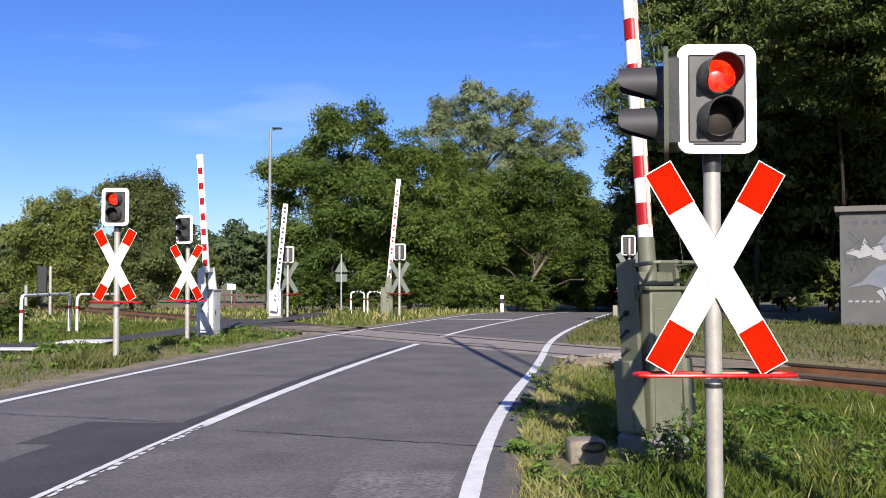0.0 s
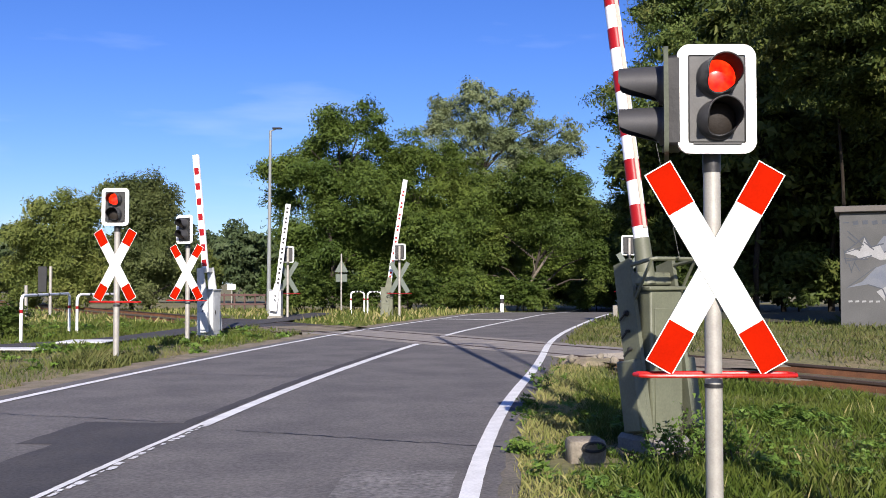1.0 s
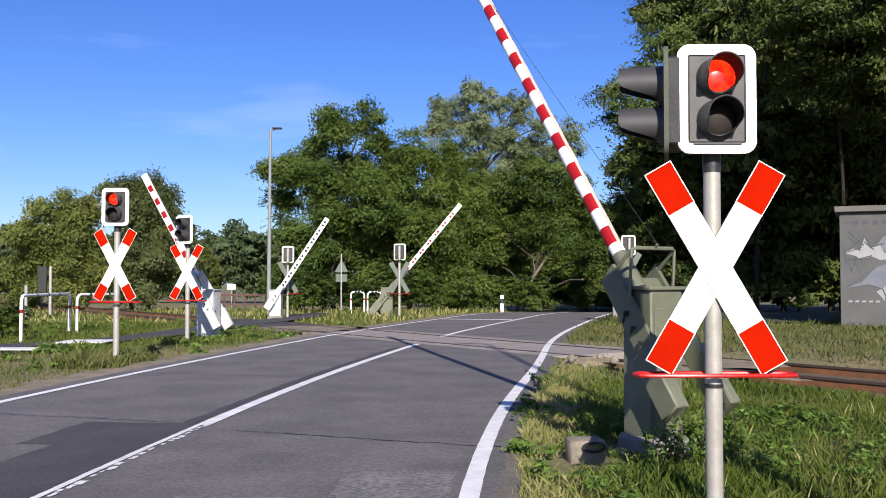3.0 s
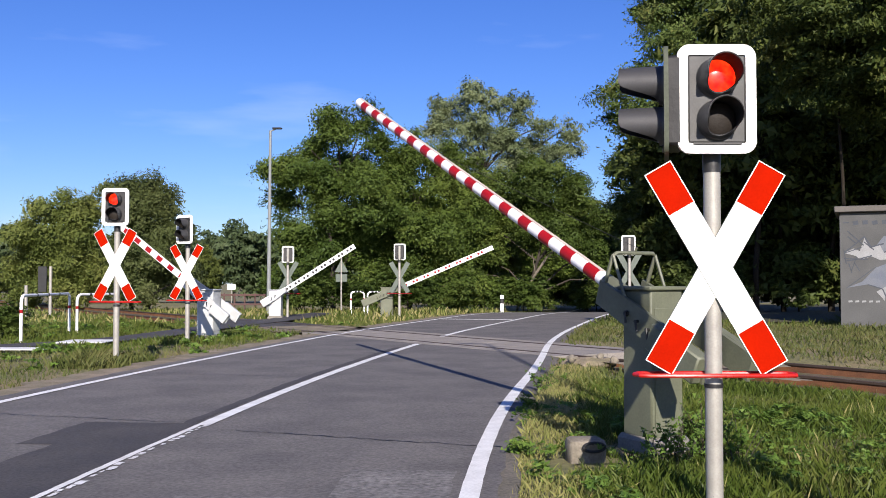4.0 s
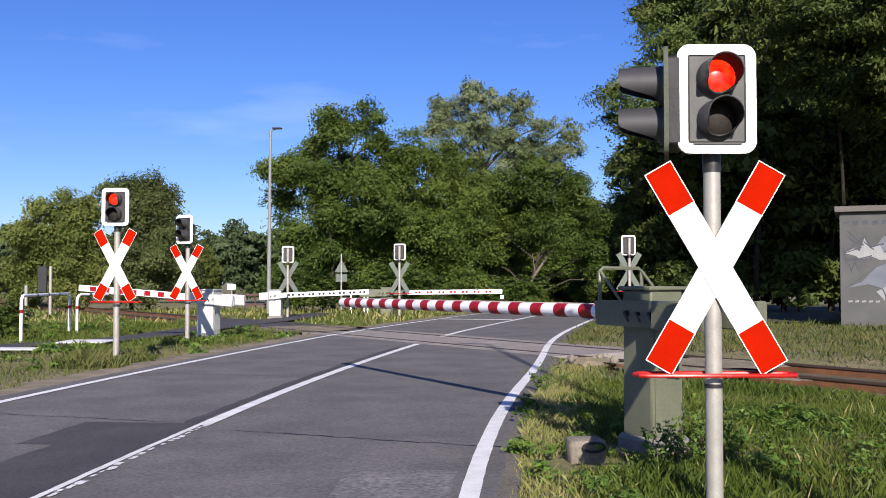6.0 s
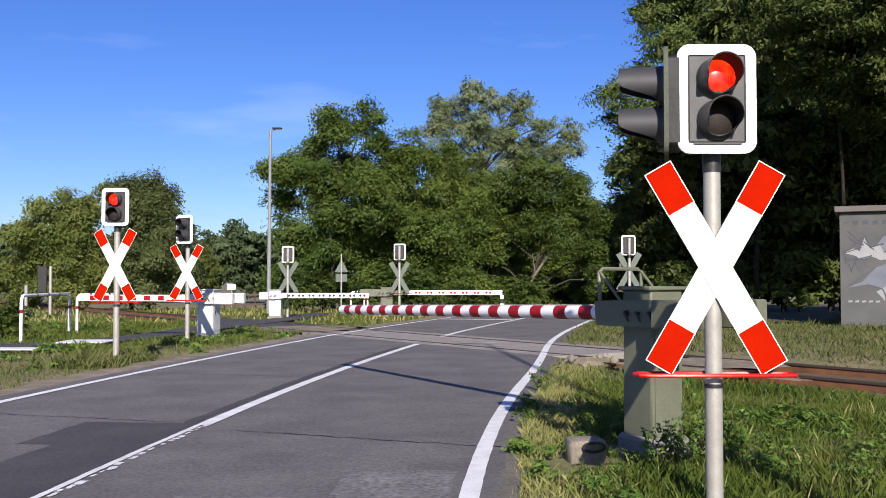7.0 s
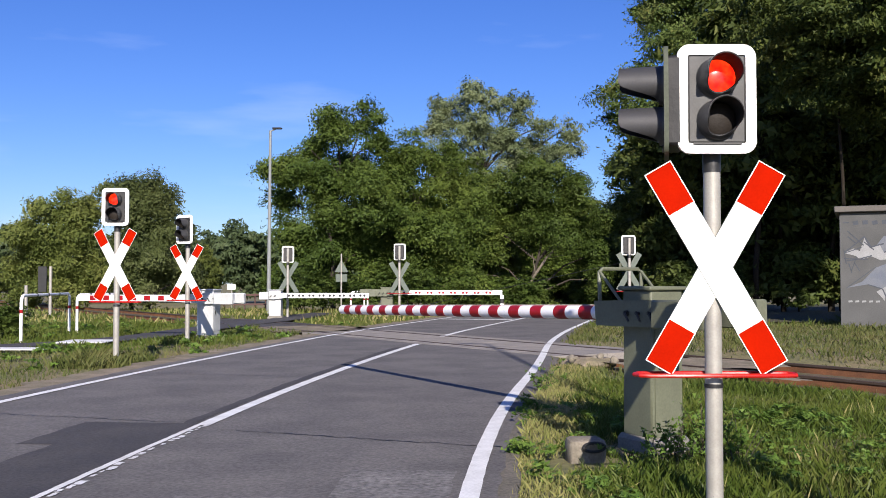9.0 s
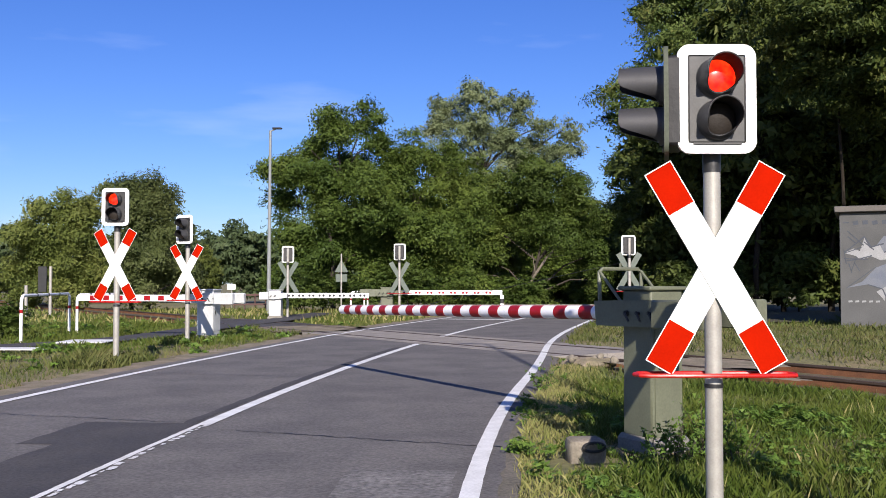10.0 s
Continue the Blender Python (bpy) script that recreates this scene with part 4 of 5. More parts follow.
def shaped_tree(name, label, seed, x, y, boughs, deep, leaves, leaf, mat, trunk_r=0.2, bark=None, group="trees behind the crossing", sprays=1500, fill=9, spray_r=0.34):
    """A tree whose boughs, each (x, z, radius) in the world, carry many small clumps; deep: how far they spread to front and back."""
    rng = np.random.default_rng(seed)
    g = land(x, y)
    t = thing(name, pose(x, y, g - 0.05), label, "tree", group)
    bm = bmesh.new()
    lobes = []
    top = max(b[1] for b in boughs) - g
    stem = [Vector((rng.normal() * 0.1 * i, rng.normal() * 0.1 * i, top * 0.8 * i / 6 - 0.3 * (i == 0))) for i in range(7)]
    for i in range(6):
        rod(bm, stem[i], stem[i + 1], trunk_r * (1 - 0.14 * i), trunk_r * (0.86 - 0.14 * i), 8, caps=False)
    for bx, bz, r in boughs:
        c = Vector((bx - x, rng.uniform(-1, 1) * deep, bz - g))
        s = stem[min(max(int(6 * (c.z - 0.6 * abs(c.x)) / (top * 0.8)), 1), 5)]
        mid = s.lerp(c, 0.55) + Vector((rng.normal() * 0.15, rng.normal() * 0.15, 0.1 * (c - s).length))
        rod(bm, s, mid, trunk_r * 0.42, trunk_r * 0.28, 6, caps=False)
        rod(bm, mid, c, trunk_r * 0.28, trunk_r * 0.14, 6, caps=False)
        for k in range(fill):
            d = rng.normal(size=3)
            d /= np.linalg.norm(d)
            f = r * rng.uniform(0.3, 1.0)
            e = Vector((c.x + d[0] * f, c.y + d[1] * f * 1.2, max(c.z + d[2] * f * 0.85, 0.1)))
            lobes.append((*e, r * rng.uniform(0.38, 0.62)))
            rod(bm, c.lerp(mid, 0.3 * rng.random()), e, trunk_r * 0.10, trunk_r * 0.03, 5, caps=False)
    part("trunk", bm, bark or BARK, t, "dark bark, forking into limbs")
    crown = new("crown", quads_mesh("crown", foliage(rng, lobes, sprays, leaves, leaf, spray_r), mat, 3))
    crown.parent = t
    return t


def plant(src, spots):
    """Set copies of one tree at (x, y, turn, scale, height scale); the model takes the first spot."""
    for i, (x, y, turn, s, hs) in enumerate(spots):
        m = pose(x, y, land(x, y) - 0.05, 0, 0, turn)
        ob = copy_thing(src, m) if i else src
        ob.matrix_basis = m
        ob.scale = (s, s, hs)


def build_trees():
    # the group beyond the crossing, from its open-crowned robinia to the dense tree over the bend
    shaped_tree("robinia_tree", "tall dark green robinia with an open layered crown", 21, -5.2, 46,
                [(-3.95, 9.4, 0.8), (-5.26, 8.5, 0.9), (-3.2, 8.1, 0.6), (-6.2, 7.7, 0.7), (-7.4, 6.6, 1.0), (-7.8, 5.2, 0.8), (-6.1, 6.3, 1.1), (-4.4, 6.8, 1.25),
                 (-5.0, 4.7, 1.5), (-7.1, 3.5, 1.15), (-3.4, 5.3, 1.45), (-5.6, 2.5, 1.2), (-3.6, 3.0, 1.2), (-7.4, 1.6, 0.8)], 1.3, 110000, 0.078, TREE_MID, 0.14, sprays=1500)
    shaped_tree("broadleaf_tree", "leafy yellowish-green tree in full sun", 22, -1.6, 48,
                [(-1.8, 7.6, 1.0), (-0.4, 7.7, 1.0), (-2.5, 6.6, 1.6), (-0.4, 6.7, 1.4), (-1.2, 4.7, 1.8), (-2.7, 3.3, 1.5), (0.3, 3.5, 1.7), (-1.2, 1.8, 1.4), (-3.4, 1.6, 1.0), (1.2, 5.0, 1.2), (1.0, 1.4, 1.1)],
                1.3, 100000, 0.08, TREE_GREEN, 0.14, sprays=1500)
    shaped_tree("silvery_tree", "tall tree with thin greyish foliage and bare limbs showing", 23, 2.3, 56,
                [(2.2, 12.0, 1.25), (0.2, 11.4, 1.35), (4.0, 11.1, 1.25), (-0.5, 10.2, 1.0), (1.9, 9.8, 1.5), (3.9, 9.1, 1.4), (5.8, 10.4, 0.85), (7.1, 10.2, 0.8), (6.6, 8.6, 1.1),
                 (4.9, 7.9, 1.3), (7.8, 9.3, 0.5), (5.7, 9.5, 0.9), (0.4, 8.6, 1.2), (2.6, 7.4, 1.5)], 1.2, 62000, 0.078, TREE_SILVER, 0.17, sprays=1500, fill=11, spray_r=0.24)
    shaped_tree("broadleaf_tree", "dense mid-green tree arching over the bend of the road", 24, 5.0, 53,
                [(3.0, 6.4, 1.4), (5.2, 6.7, 1.4), (7.0, 5.9, 1.25), (8.4, 4.6, 1.1), (1.8, 4.6, 1.7), (4.3, 4.7, 1.7), (6.3, 4.1, 1.3), (8.2, 2.8, 1.0), (2.4, 2.5, 1.5), (1.2, 1.8, 1.1), (8.6, 1.4, 0.8)],
                1.4, 110000, 0.08, TREE_MID, 0.14, sprays=1500)
    broad = make_tree("broadleaf_tree", "broad leafy green tree behind the others", 1, 10.0, 3.7, 0.8, 70, 1.05, 40000, 0.115, TREE_GREEN, 0.2)
    plant(broad, [(-2.6, 53, 0, 0.9, 0.78), (0.6, 54, 80, 0.9, 0.92), (2.0, 60, 20, 1.0, 0.75), (9.4, 63, 140, 0.75, 0.62), (-6.6, 53, 10, 0.55, 0.55), (6.7, 66, 300, 0.9, 0.68)])
    # the clump at the meadow's edge
    shaped_tree("willow_tree", "rounded grey-green willow at the meadow's edge", 31, -14.8, 48,
                [(-15.0, 5.9, 1.1), (-15.9, 5.3, 1.1), (-14.1, 5.1, 1.0), (-15.2, 4.0, 1.4), (-13.5, 3.4, 1.1), (-14.5, 2.4, 1.4), (-13.1, 1.7, 1.0), (-16.2, 2.6, 1.2), (-15.2, 1.1, 1.1)],
                1.2, 80000, 0.075, TREE_WILLOW, 0.16, group="trees at the meadow", sprays=1300, spray_r=0.3)
    shaped_tree("olive_tree_clump", "yellowish-green bushy tree at the meadow's edge", 32, -18.6, 47,
                [(-17.6, 4.9, 1.1), (-18.9, 4.4, 1.1), (-19.8, 3.3, 1.1), (-17.4, 3.1, 1.4), (-18.6, 2.4, 1.3), (-20.1, 1.7, 1.0), (-16.6, 1.6, 1.2), (-18.6, 1.0, 1.2), (-20.6, 0.8, 0.7)],
                1.2, 80000, 0.075, TREE_OLIVE, 0.15, group="trees at the meadow", sprays=1300, spray_r=0.3)
    olive = make_tree("olive_tree_clump", "rounded olive-green tree behind the meadow", 3, 6.8, 3.0, 0.1, 60, 0.85, 26000, 0.12, TREE_OLIVE, 0.14, "trees at the meadow")
    plant(olive, [(-17.5, 54, 150, 1.0, 0.75), (-22.5, 52, 30, 0.8, 0.55), (-13.2, 52, 300, 0.45, 0.6)])
    # the wood
    shaped_tree("edge_tree", "tall tree at the wood's edge with overhanging boughs", 41, 15.4, 60,
                [(14.4, 16.8, 2.25), (12.6, 14.3, 1.43), (11.2, 12.2, 1.57), (13.7, 11.7, 2.11), (11.5, 8.6, 1.51), (13.9, 7.8, 2.11), (11.4, 5.7, 1.20), (11.7, 3.2, 1.28), (13.7, 3.6, 1.80), (16.1, 14.2, 2.25), (17.0, 17.7, 2.25), (14.8, 20.7, 2.55), (17.9, 21.2, 2.71), (12.3, 0.9, 1.20), (10.1, 11.8, 0.75), (13.5, 18.9, 1.20)], 1.6, 120000, 0.105, TREE_EDGE, 0.25, BARK_IN_SHADE, "trees of the wood", 1700, spray_r=0.45)
    forest = make_tree("forest_tree", "tall dark tree of the wood's edge", 4, 16.0, 4.6, 6.2, 110, 1.0, 80000, 0.098, TREE_DARK, 0.11, "trees of the wood")
    # the last spot is an unseen tree, added to shade the wood behind it
    plant(forest, [(14.6, 35, 80, 0.85, 1.1), (16.2, 33.5, 200, 1.0, 1.0), (17.0, 48, 150, 1.0, 1.0), (20.0, 36, 300, 1.0, 1.1), (15.8, 20.5, 30, 0.82, 0.78)])
    inner = make_tree("inner_forest_tree", "shaded tree inside the wood", 14, 15.0, 4.6, 2.0, 60, 1.3, 16000, 0.22, TREE_DARK, 0.15, "trees of the wood")
    plant(inner, [(13.6, 57, 200, 0.7, 0.75), (15.0, 46, 40, 1.1, 1.1), (19, 47, 10, 1.1, 1.0), (14.4, 54, 70, 1.0, 0.9), (17.8, 56, 20, 1.1, 1.0), (23, 44, 100, 1.1, 1.1), (21, 66, 10, 1.2, 0.9), (24, 56, 10, 1.2, 1.0), (27, 48, 80, 1.2, 1.0),
                  (22, 51, 250, 1.1, 0.9), (18.0, 64, 200, 0.9, 0.8), (12.3, 49, 200, 0.75, 0.8), (14, 96, 90, 1.2, 0.75), (19, 98, 190, 1.2, 0.75), (24, 92, 20, 1.2, 0.8), (10, 102, 20, 1.2, 0.75), (17.5, 90, 70, 0.9, 0.6)])
    bush = make_tree("bush", "dense green shrub at the wood's edge", 5, 2.6, 1.6, -0.1, 28, 0.55, 13000, 0.08, TREE_MID, 0.04, "shrubs along the trees")
    plant(bush, [(-6.3, 42.5, 0, 1, 0.9), (-4.0, 43.5, 60, 1.0, 0.8), (-1.6, 44.2, 100, 1.1, 1.0), (0.3, 46.5, 200, 1.0, 1.0), (2.0, 50, 300, 1.1, 0.9), (4.3, 51.4, 45, 1.0, 0.95),
                 (-7.2, 44.3, 10, 0.9, 1.0), (-8.0, 48, 10, 0.8, 1.1), (5.4, 61, 80, 1.2, 1.0), (-9.75, 20.9, 30, 0.50, 0.40), (7.6, 68, 80, 1.3, 1.2), (9.6, 60, 40, 1.2, 1.2), (8.6, 57, 200, 0.8, 0.8), (12.0, 66, 140, 1.4, 1.5), (-10.8, 19.5, 130, 0.6, 0.42)])
    under = make_tree("undergrowth_bush", "dark shrub in the shade of the wood", 15, 3.0, 1.9, -0.1, 26, 0.65, 8000, 0.13, TREE_DARK, 0.04, "shrubs in the wood")
    plant(under, [(11.3, 46, 30, 1.0, 0.9), (14.2, 47, 130, 1.3, 1.1), (17.4, 47, 230, 1.3, 1.2), (20.4, 46, 330, 1.3, 1.2), (12.9, 53, 10, 1.2, 1.0), (23.4, 46, 60, 1.3, 1.2), (16.0, 55, 60, 1.6, 1.7),
                  (20.0, 56, 60, 1.6, 1.7), (24.0, 58, 60, 1.6, 1.7), (17.0, 86, 10, 1.6, 1.3), (13.5, 90, 100, 1.6, 1.3), (20.5, 84, 200, 1.6, 1.3)])
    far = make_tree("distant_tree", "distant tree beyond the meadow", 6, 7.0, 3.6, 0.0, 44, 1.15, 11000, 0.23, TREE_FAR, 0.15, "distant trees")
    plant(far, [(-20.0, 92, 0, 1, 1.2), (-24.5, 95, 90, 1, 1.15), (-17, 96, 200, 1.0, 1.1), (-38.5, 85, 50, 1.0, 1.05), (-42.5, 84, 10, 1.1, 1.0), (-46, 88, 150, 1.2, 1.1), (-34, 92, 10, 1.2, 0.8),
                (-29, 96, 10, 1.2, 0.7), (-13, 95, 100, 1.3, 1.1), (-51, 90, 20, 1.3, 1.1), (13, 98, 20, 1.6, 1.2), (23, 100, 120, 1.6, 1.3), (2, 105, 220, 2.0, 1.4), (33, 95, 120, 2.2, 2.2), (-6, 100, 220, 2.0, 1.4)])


def blades(rng, n, xr, yr, keep, hgt, width, lean=0.35):
    x = rng.uniform(*xr, n)
    y = rng.uniform(*yr, n)
    ok = np.array([keep(a, b) for a, b in zip(x, y)])
    x, y = x[ok], y[ok]
    n = len(x)
    z = np.array([soil(a, b) for a, b in zip(x, y)]) - 0.02
    hh = hgt * (0.35 + rng.random(n) ** 1.5)
    patch = np.array([0.65 + 0.7 * noise.noise((a * 0.8, b * 0.8, 3)) for a, b in zip(x, y)])
    hh = hh * np.clip(patch + 0.2, 0.35, 1.5)
    ang = rng.uniform(0, 2 * np.pi, n)
    w = width * (0.6 + 0.8 * rng.random(n))
    ln = rng.normal(size=(n, 2)) * lean * hh[:, None]
    dx, dy = np.cos(ang) * w, np.sin(ang) * w
    v = np.empty((n, 4, 3))
    v[:, 0] = np.stack([x - dx, y - dy, z], 1)
    v[:, 1] = np.stack([x + dx, y + dy, z], 1)
    v[:, 2] = np.stack([x + dx * 0.7 + ln[:, 0] * 0.4, y + dy * 0.7 + ln[:, 1] * 0.4, z + hh * 0.6], 1)
    v[:, 3] = np.stack([x + ln[:, 0], y + ln[:, 1], z + hh], 1)
    return v.reshape(-1, 3)


def on_verge_right(x, y):
    s = side(x, y)
    if y > 28.4 and x > 9.2 + noise.noise((x, y, 1)):
        return False
    return s > right_lane(y) + 0.19 + 0.12 * noise.noise((x * 2, y * 2, 0)) and not -0.25 < along_track(x, y) < 1.75


def on_verge_left(x, y):
    s = side(x, y)
    return s < -left_lane(y) - 0.7 + 0.35 * noise.noise((x * 2, y * 2, 0)) and not -0.3 < along_track(x, y) < 1.8 and not on_path(x, y)


PATH = [(-14.0, 16.2), (-10.5, 16.6), (-8.6, 17.3), (-7.3, 18.7), (-6.6, 20.5), (-6.25, 23.0), (-5.9, 26.0), (-5.2, 30.0), (-4.8, 34.0), (-4.7, 40.0)]


def on_path(x, y):
    for (ax, ay), (bx, by) in zip(PATH, PATH[1:]):
        dx, dy = bx - ax, by - ay
        f = min(max(((x - ax) * dx + (y - ay) * dy) / (dx * dx + dy * dy), 0), 1)
        if math.hypot(x - ax - f * dx, y - ay - f * dy) < 0.88:
            return True
    return False


def build_path():
    bm = bmesh.new()
    pts = []
    for k in range(len(PATH) - 1):
        p0, p1, p2, p3 = (Vector(PATH[min(max(k + d, 0), len(PATH) - 1)]) for d in (-1, 0, 1, 2))
        for i in range(6):
            f = i / 6
            pts.append(0.5 * (2 * p1 + (p2 - p0) * f + (2 * p0 - 5 * p1 + 4 * p2 - p3) * f * f + (3 * p1 - p0 - 3 * p2 + p3) * f ** 3))
    last = None
    for a, b in zip(pts, pts[1:]):
        d = (b - a).normalized()
        n = Vector((-d.y, d.x)) * 0.55
        row = [bm.verts.new((a.x + s * n.x, a.y + s * n.y, land(a.x, a.y) + 0.03)) for s in (-1, 1)]
        if last:
            bm.faces.new((last[0], last[1], row[1], row[0]))
        last = row
    structure("footpath", bm, PATCH, "dark asphalt footpath beside the road", "footpath")
    for c, s, lab in (((-7.0, 18.9), (0.95, 0.95), "white stop bar on the footpath"), ((-7.85, 16.8), (2.0, 0.5), "pale kerb edge of the footpath")):
        structure("path_marking", box(bmesh.new(), (*c, 0.04), (*s, 0.02), 0.004), LINE_WHITE, lab, "path marking")


def build_grass():
    rng = np.random.default_rng(11)

    def patch(name, label, mat, *a):
        ob = new(name, quads_mesh(name, blades(rng, *a), mat))
        tagged(ob, label, "grass", "", "stuff")

    def trackside(x, y):
        if math.hypot(x - 0.97, y - 6.4) < 0.33 or math.hypot(x - 1.52, y - 7.0) < 0.34:
            return False
        return on_verge_right(x, y) and (abs(along_track(x, y) - 0.75) > 2.2 or noise.noise((x * 3, y * 3, 7)) > 0.1)

    def rough(x, y):
        return on_verge_left(x, y) and (abs(along_track(x, y) - 0.75) > 2.0 or noise.noise((x * 3, y * 3, 7)) > 0.1)
    def lush(x, y):
        return trackside(x, y) and side(x, y) > right_lane(y) + 0.62 + 0.45 * noise.noise((x * 1.3, y * 1.3, 9))
    patch("grass", "fresh green grass in the sunny verge", GRASS, 130000, (0.3, 6.5), (3.3, 11.5), lush, 0.105, 0.0036)
    patch("grass", "thin stalks of grass in the verge", GRASS_DRY, 700, (0.5, 7.0), (3.6, 13), trackside, 0.17, 0.0014, 0.2)
    def kerbside(x, y):
        return right_lane(y) + 0.2 < side(x, y) < right_lane(y) + 0.95 + 0.5 * noise.noise((x, y, 9)) and trackside(x, y)
    patch("grass", "short dry grass at the road's edge", GRASS_DRY, 100000, (0.3, 4.5), (3.3, 16), kerbside, 0.075, 0.0034)
    patch("grass", "grass of the verge farther back", GRASS, 16000, (0.3, 9), (-6, 3.3), trackside, 0.1, 0.008)
    patch("grass", "rough grass along the track", GRASS_ROUGH, 50000, (1.5, 18), (11, 30), trackside, 0.13, 0.010)
    patch("grass", "short yellowish grass between road and path", GRASS_ROUGH, 70000, (-14, -1.0), (8, 30), rough, 0.08, 0.007)
    patch("grass", "green weeds between road and path", GRASS, 16000, (-14, -1.0), (17, 34), rough, 0.13, 0.010)
    def dry_left(x, y):
        s = -side(x, y) - left_lane(y)
        return 0.35 < s < 2.2 + noise.noise((x * 0.7, y * 0.7, 2)) and rough(x, y)

    def dry_right(x, y):
        return right_lane(y) + 0.2 < side(x, y) < right_lane(y) + 0.9 and trackside(x, y)
    patch("grass", "yellowed grass along the far road", GRASS_ROUGH, 40000, (-6, 8), (24, 52), dry_left, 0.08, 0.014)
    patch("grass", "yellowed grass along the road past the track", GRASS_ROUGH, 30000, (2, 12), (15, 48), dry_right, 0.10, 0.012)
    def off_road(x, y):
        return rough(x, y) and side(x, y) < -left_lane(y) - 1.6 + 0.8 * noise.noise((x, y, 4))
    patch("grass", "dense grass on both sides of the path", GRASS, 40000, (-10.5, -2.2), (17, 33), off_road, 0.13, 0.009)
    patch("grass", "rough meadow past the railway", GRASS, 14000, (-40, 3), (30, 60), rough, 0.26, 0.03)
    patch("grass", "dry tufts of the meadow", GRASS_DRY, 24000, (-40, 3), (27, 60), rough, 0.24, 0.025)
    patch("grass", "grass along the far road", GRASS, 14000, (2, 20), (26, 62), on_verge_right, 0.2, 0.03)
    def round_pole(x, y):
        return math.hypot(x + 4.95, (y - 14.3) * 0.8) < 0.75 + 0.3 * noise.noise((x * 3, y * 3, 2)) and rough(x, y)
    patch("grass", "tuft of uncut grass round the signal pole", GRASS_ROUGH, 9000, (-6.2, -3.7), (13.0, 15.6), round_pole, 0.19, 0.006)
    # low broad-leaved weeds
    for k, (n, xr, yr, keep, r) in enumerate(((150, (0.5, 3.2), (4.2, 9.0), on_verge_right, 0.10), (120, (-12, -2.5), (11, 30), rough, 0.13))):
        lobes = []
        while len(lobes) < n:
            x, y = rng.uniform(*xr), rng.uniform(*yr)
            if keep(x, y) and noise.noise((x * 0.9, y * 0.9, 5)) > -0.1:
                lobes.append((x, y, 0.03, r * rng.uniform(0.6, 1.4)))
        ob = new("weeds", quads_mesh("weeds", leaf_cloud(rng, lobes, n * 70, 0.022 + 0.016 * k, 0.8, 3), WEED, 3))
        tagged(ob, "low broad-leaved weeds in the verge", "weeds", "", "stuff")


def weed_plant(x, y, hgt, seed, label):
    """An upright weed: stalks with small leaves."""
    rng = np.random.default_rng(seed)
    t = thing("tall_weed", pose(x, y, 0), label, "weed", "tall weeds by the barrier")
    bm = bmesh.new()
    lobes = []
    for i in range(9):
        e = Vector((rng.normal() * 0.16, rng.normal() * 0.12, hgt * rng.uniform(0.45, 1.0)))
        b = Vector((rng.normal() * 0.04, rng.normal() * 0.04, -0.03))
        m = (b + e) / 2 + Vector((rng.normal() * 0.03, rng.normal() * 0.03, 0))
        rod(bm, b, m, 0.004, 0.003, 5, caps=False)
        rod(bm, m, e, 0.003, 0.0015, 5, caps=False)
        for f in np.linspace(0.25, 1.0, 9):
            p = m.lerp(e, (f - 0.5) * 2) if f > 0.5 else b.lerp(m, f * 2)
            lobes.append((*p, 0.035))
    tagged(part("stalk", bm, BARK, t, "thin dark stalks"), kind="stuff")
    ob = new("foliage", quads_mesh("foliage", leaf_cloud(rng, lobes, 420, 0.018, 0.3, 3), WEED, 3))
    ob.parent = t


def build_sand_heap():
    """A low heap of sand and broken stones at the road's edge beside the rails."""
    t = thing("sand_heap", pose(2.2, 14.55, -0.03), "low heap of pale sand with broken stones", "sand heap")
    rnd = random.Random(5)
    bm = bmesh.new()
    bmesh.ops.create_icosphere(bm, subdivisions=4, radius=1.0)
    for v in bm.verts:
        v.co = Vector((v.co.x * 0.42, v.co.y * 0.34, v.co.z * 0.085)) + noise.noise_vector(v.co * 2.6) * 0.06
    part("sand", bm, SAND, t)
    for k in range(9):
        bm = bmesh.new()
        bmesh.ops.create_icosphere(bm, subdivisions=2, radius=rnd.uniform(0.03, 0.08))
        for v in bm.verts:
            v.co += noise.noise_vector(v.co * 14 + Vector((k, 0, 0))) * 0.02
        bmesh.ops.translate(bm, verts=bm.verts[:], vec=(rnd.uniform(-0.4, 0.4), rnd.uniform(-0.3, 0.2), rnd.uniform(0.04, 0.1)))
        part("stone", bm, ROCK, t)


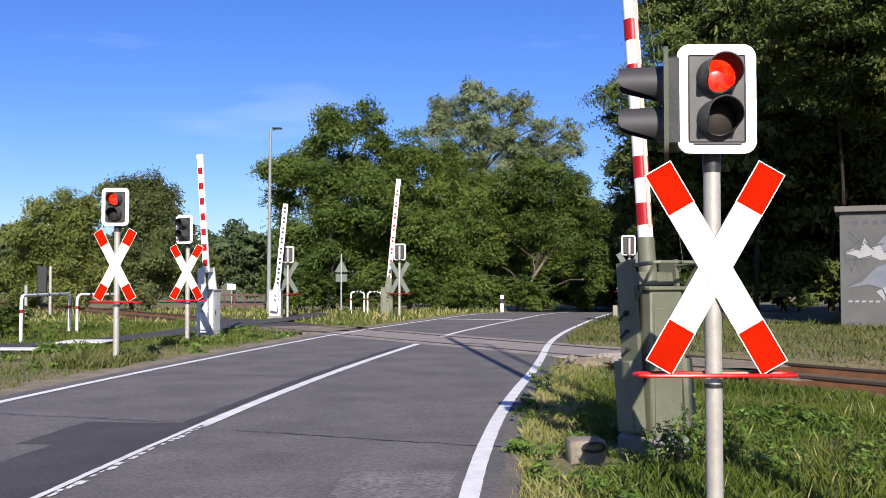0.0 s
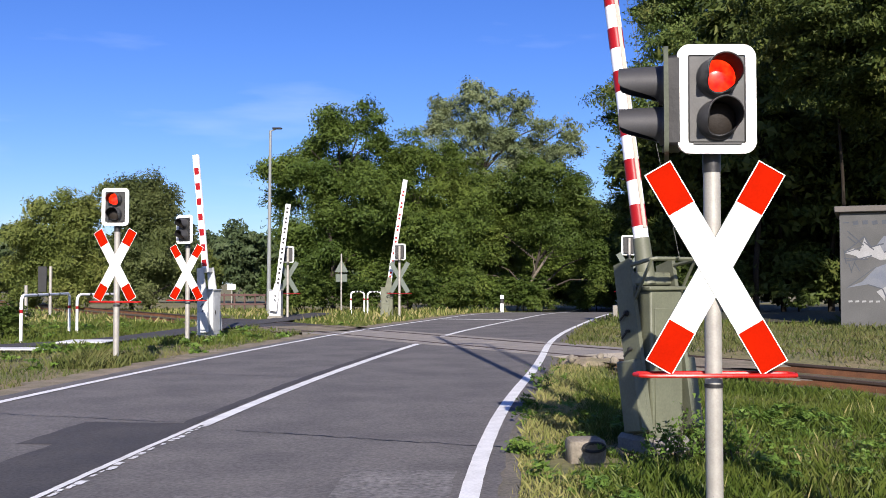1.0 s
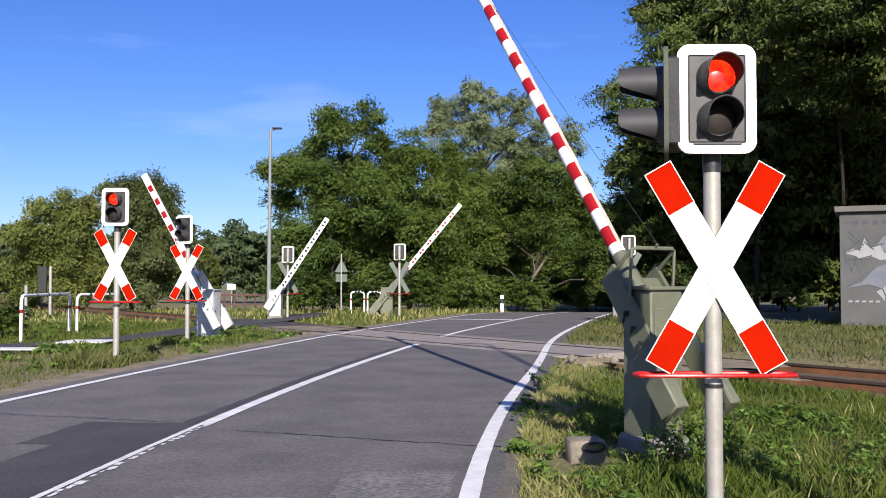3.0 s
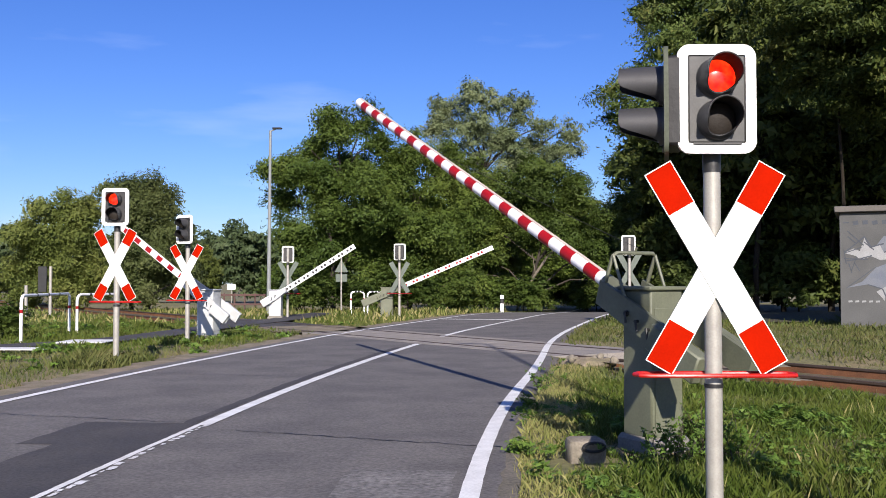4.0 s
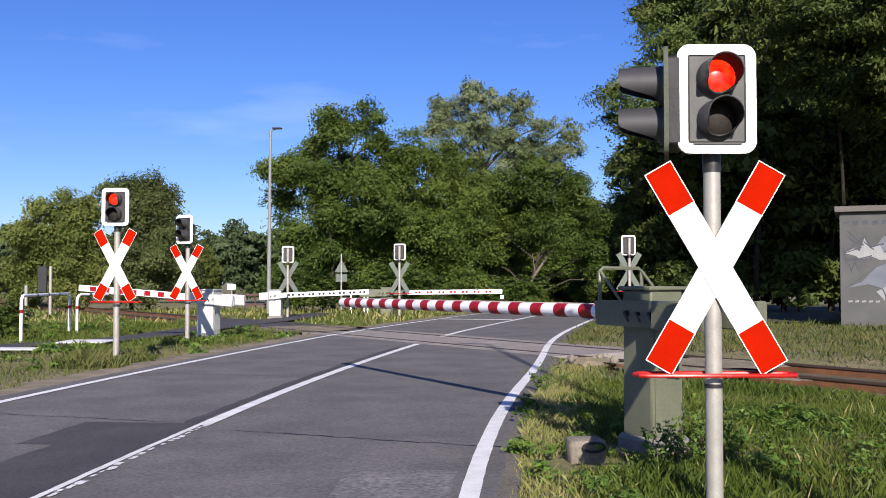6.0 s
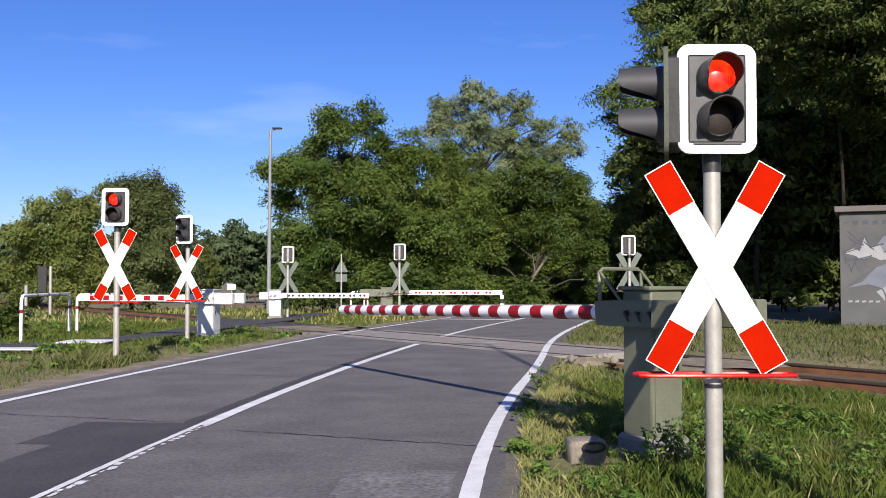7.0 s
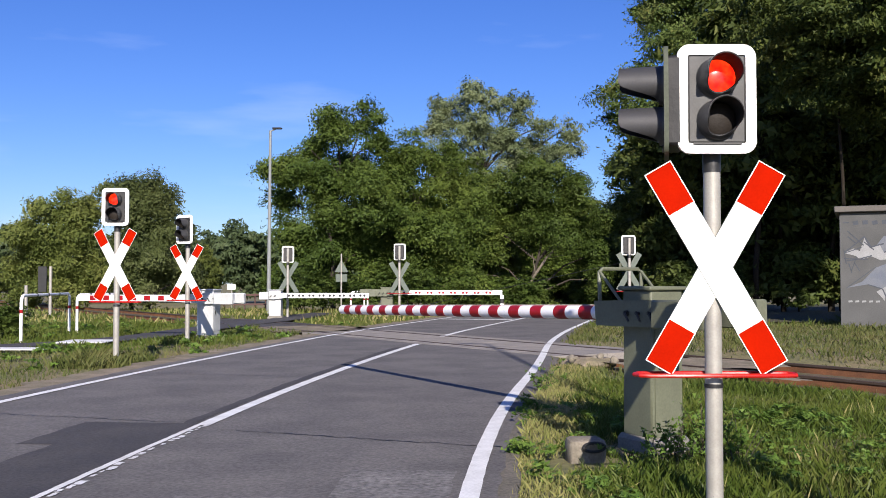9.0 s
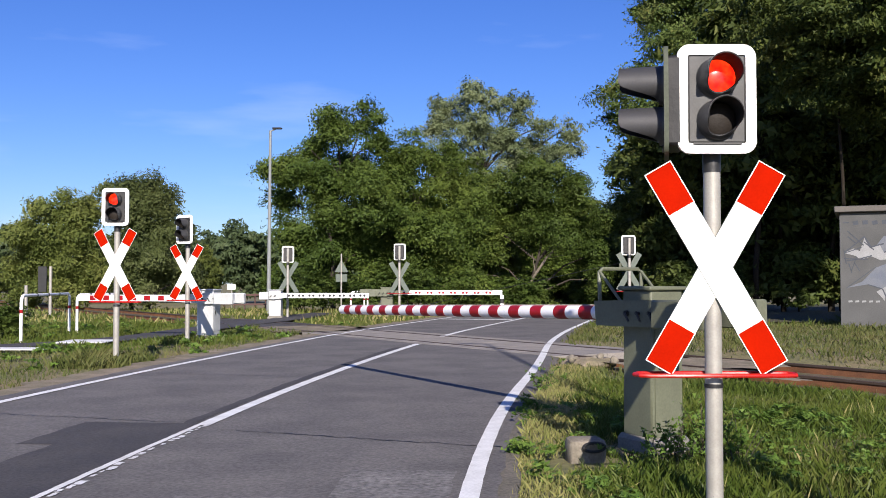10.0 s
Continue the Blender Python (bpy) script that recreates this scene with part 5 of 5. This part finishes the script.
def build_verge_things():
    build_sand_heap()
    for i, (x, y, hgt) in enumerate(((1.62, 6.5, 0.46), (1.82, 6.55, 0.40), (1.45, 6.4, 0.28), (1.95, 6.4, 0.30), (1.08, 10.6, 0.36))):
        weed_plant(x, y, hgt, 60 + i, "upright weed with small leaves at the barrier's foot")
    t = thing("marker_stone", pose(0.97, 6.6, -0.025, 0, 0, 8), "weathered concrete marker stone with a dark ring", "marker stone")
    bm = box(bmesh.new(), (0, 0, 0.06), (0.25, 0.2, 0.2), 0.035, seg=2)
    for v in bm.verts:
        v.co += noise.noise_vector(v.co * 9) * 0.014
    part("stone", bm, ROCK, t)
    pts = [(0.03 + 0.075 * math.cos(a), -0.118, 0.115 + 0.03 * math.sin(a)) for a in np.linspace(0, math.tau, 17)]
    part("ring", bent_tube(bmesh.new(), pts, 0.011, 6), BLACK, t, "dark oval ring")
    # mast beside the viewer whose long shadow falls across the crossing
    t = thing("lamp_mast", pose(2.36, 1.5, 0), "tall slim galvanised lamp mast in the verge", "street lamp")
    part("pole", rod(bmesh.new(), (0, 0, -0.2), (0, 0, 8.95), 0.06, 0.035, 12), GALV, t)
    part("lamp_arm", rod(bmesh.new(), (0, 0, 8.93), (-0.22, 0, 9.0), 0.03, 0.03, 8), GALV, t)
    part("lamp_head", box(bmesh.new(), (-0.32, 0, 9.0), (0.36, 0.18, 0.06), 0.02), DARK_STEEL, t, "flat dark lamp head")


# ---------------------------------------------------------------- what moves
ANGLES = {
    "road_near": [(0, 84.9), (0.5, 83.3), (1.0, 79.8), (1.5, 75.4), (2.0, 69.5), (2.5, 61.7), (2.7, 58.1), (3.3, 43.0), (3.8, 29.6), (4.0, 24.4), (4.3, 17.2), (4.6, 10.6), (4.8, 7.4), (5.0, 5.0), (5.2, 3.2), (5.4, 1.6), (5.7, 0.4), (6.1, -0.5), (6.8, -1.2), (10, -1.2)],
    "path_near": [(0, 86), (0.5, 85.6), (1.0, 84.2), (1.5, 81.2), (2.0, 76.6), (2.5, 69.5), (2.7, 66), (3.3, 53.5), (3.8, 41.5), (4.1, 34.5), (4.5, 25.3), (4.7, 21.6), (5.0, 16.3),
                  (5.3, 12), (5.5, 9.4), (5.7, 7.0), (6.1, 3.2), (6.8, 0), (10, 0)],
    "path_far": [(0, 84.6), (0.5, 84.2), (1.0, 83), (1.5, 80.4), (2.0, 74.5), (2.5, 66.4), (2.7, 62.9), (3.3, 49.8), (3.8, 37.4), (4.1, 30), (4.5, 21.6), (4.7, 17.7), (5.0, 12.5),
                 (5.3, 9.0), (5.5, 7.0), (5.7, 4.7), (6.1, 1.8), (6.8, 0), (10, 0)],
    "road_far": [(0, 84.6), (0.5, 83.5), (1.0, 81.2), (1.5, 77.4), (2.0, 70.6), (2.5, 61), (2.7, 57.4), (3.3, 42.3), (3.8, 28.2), (4.1, 21), (4.5, 13.2), (4.7, 10), (5.0, 6.3),
                 (5.3, 4.0), (5.5, 2.7), (5.7, 1.6), (6.1, 0.4), (6.8, 0), (10, 0)],
}


def motions():
    for key, rows in ANGLES.items():
        boom, z = ARMS[key]
        walk(boom, [(t, pose(0, 0, z, 0, -a, 0)) for t, a in rows])


build_ground()
build_road()
build_forest_floor()
build_track()
build_crossing()
build_path()
build_signals()
build_barriers()
build_street_things()
build_building()
build_fence()
build_dead_tree()
build_trees()
build_verge_things()
build_grass()
motions()
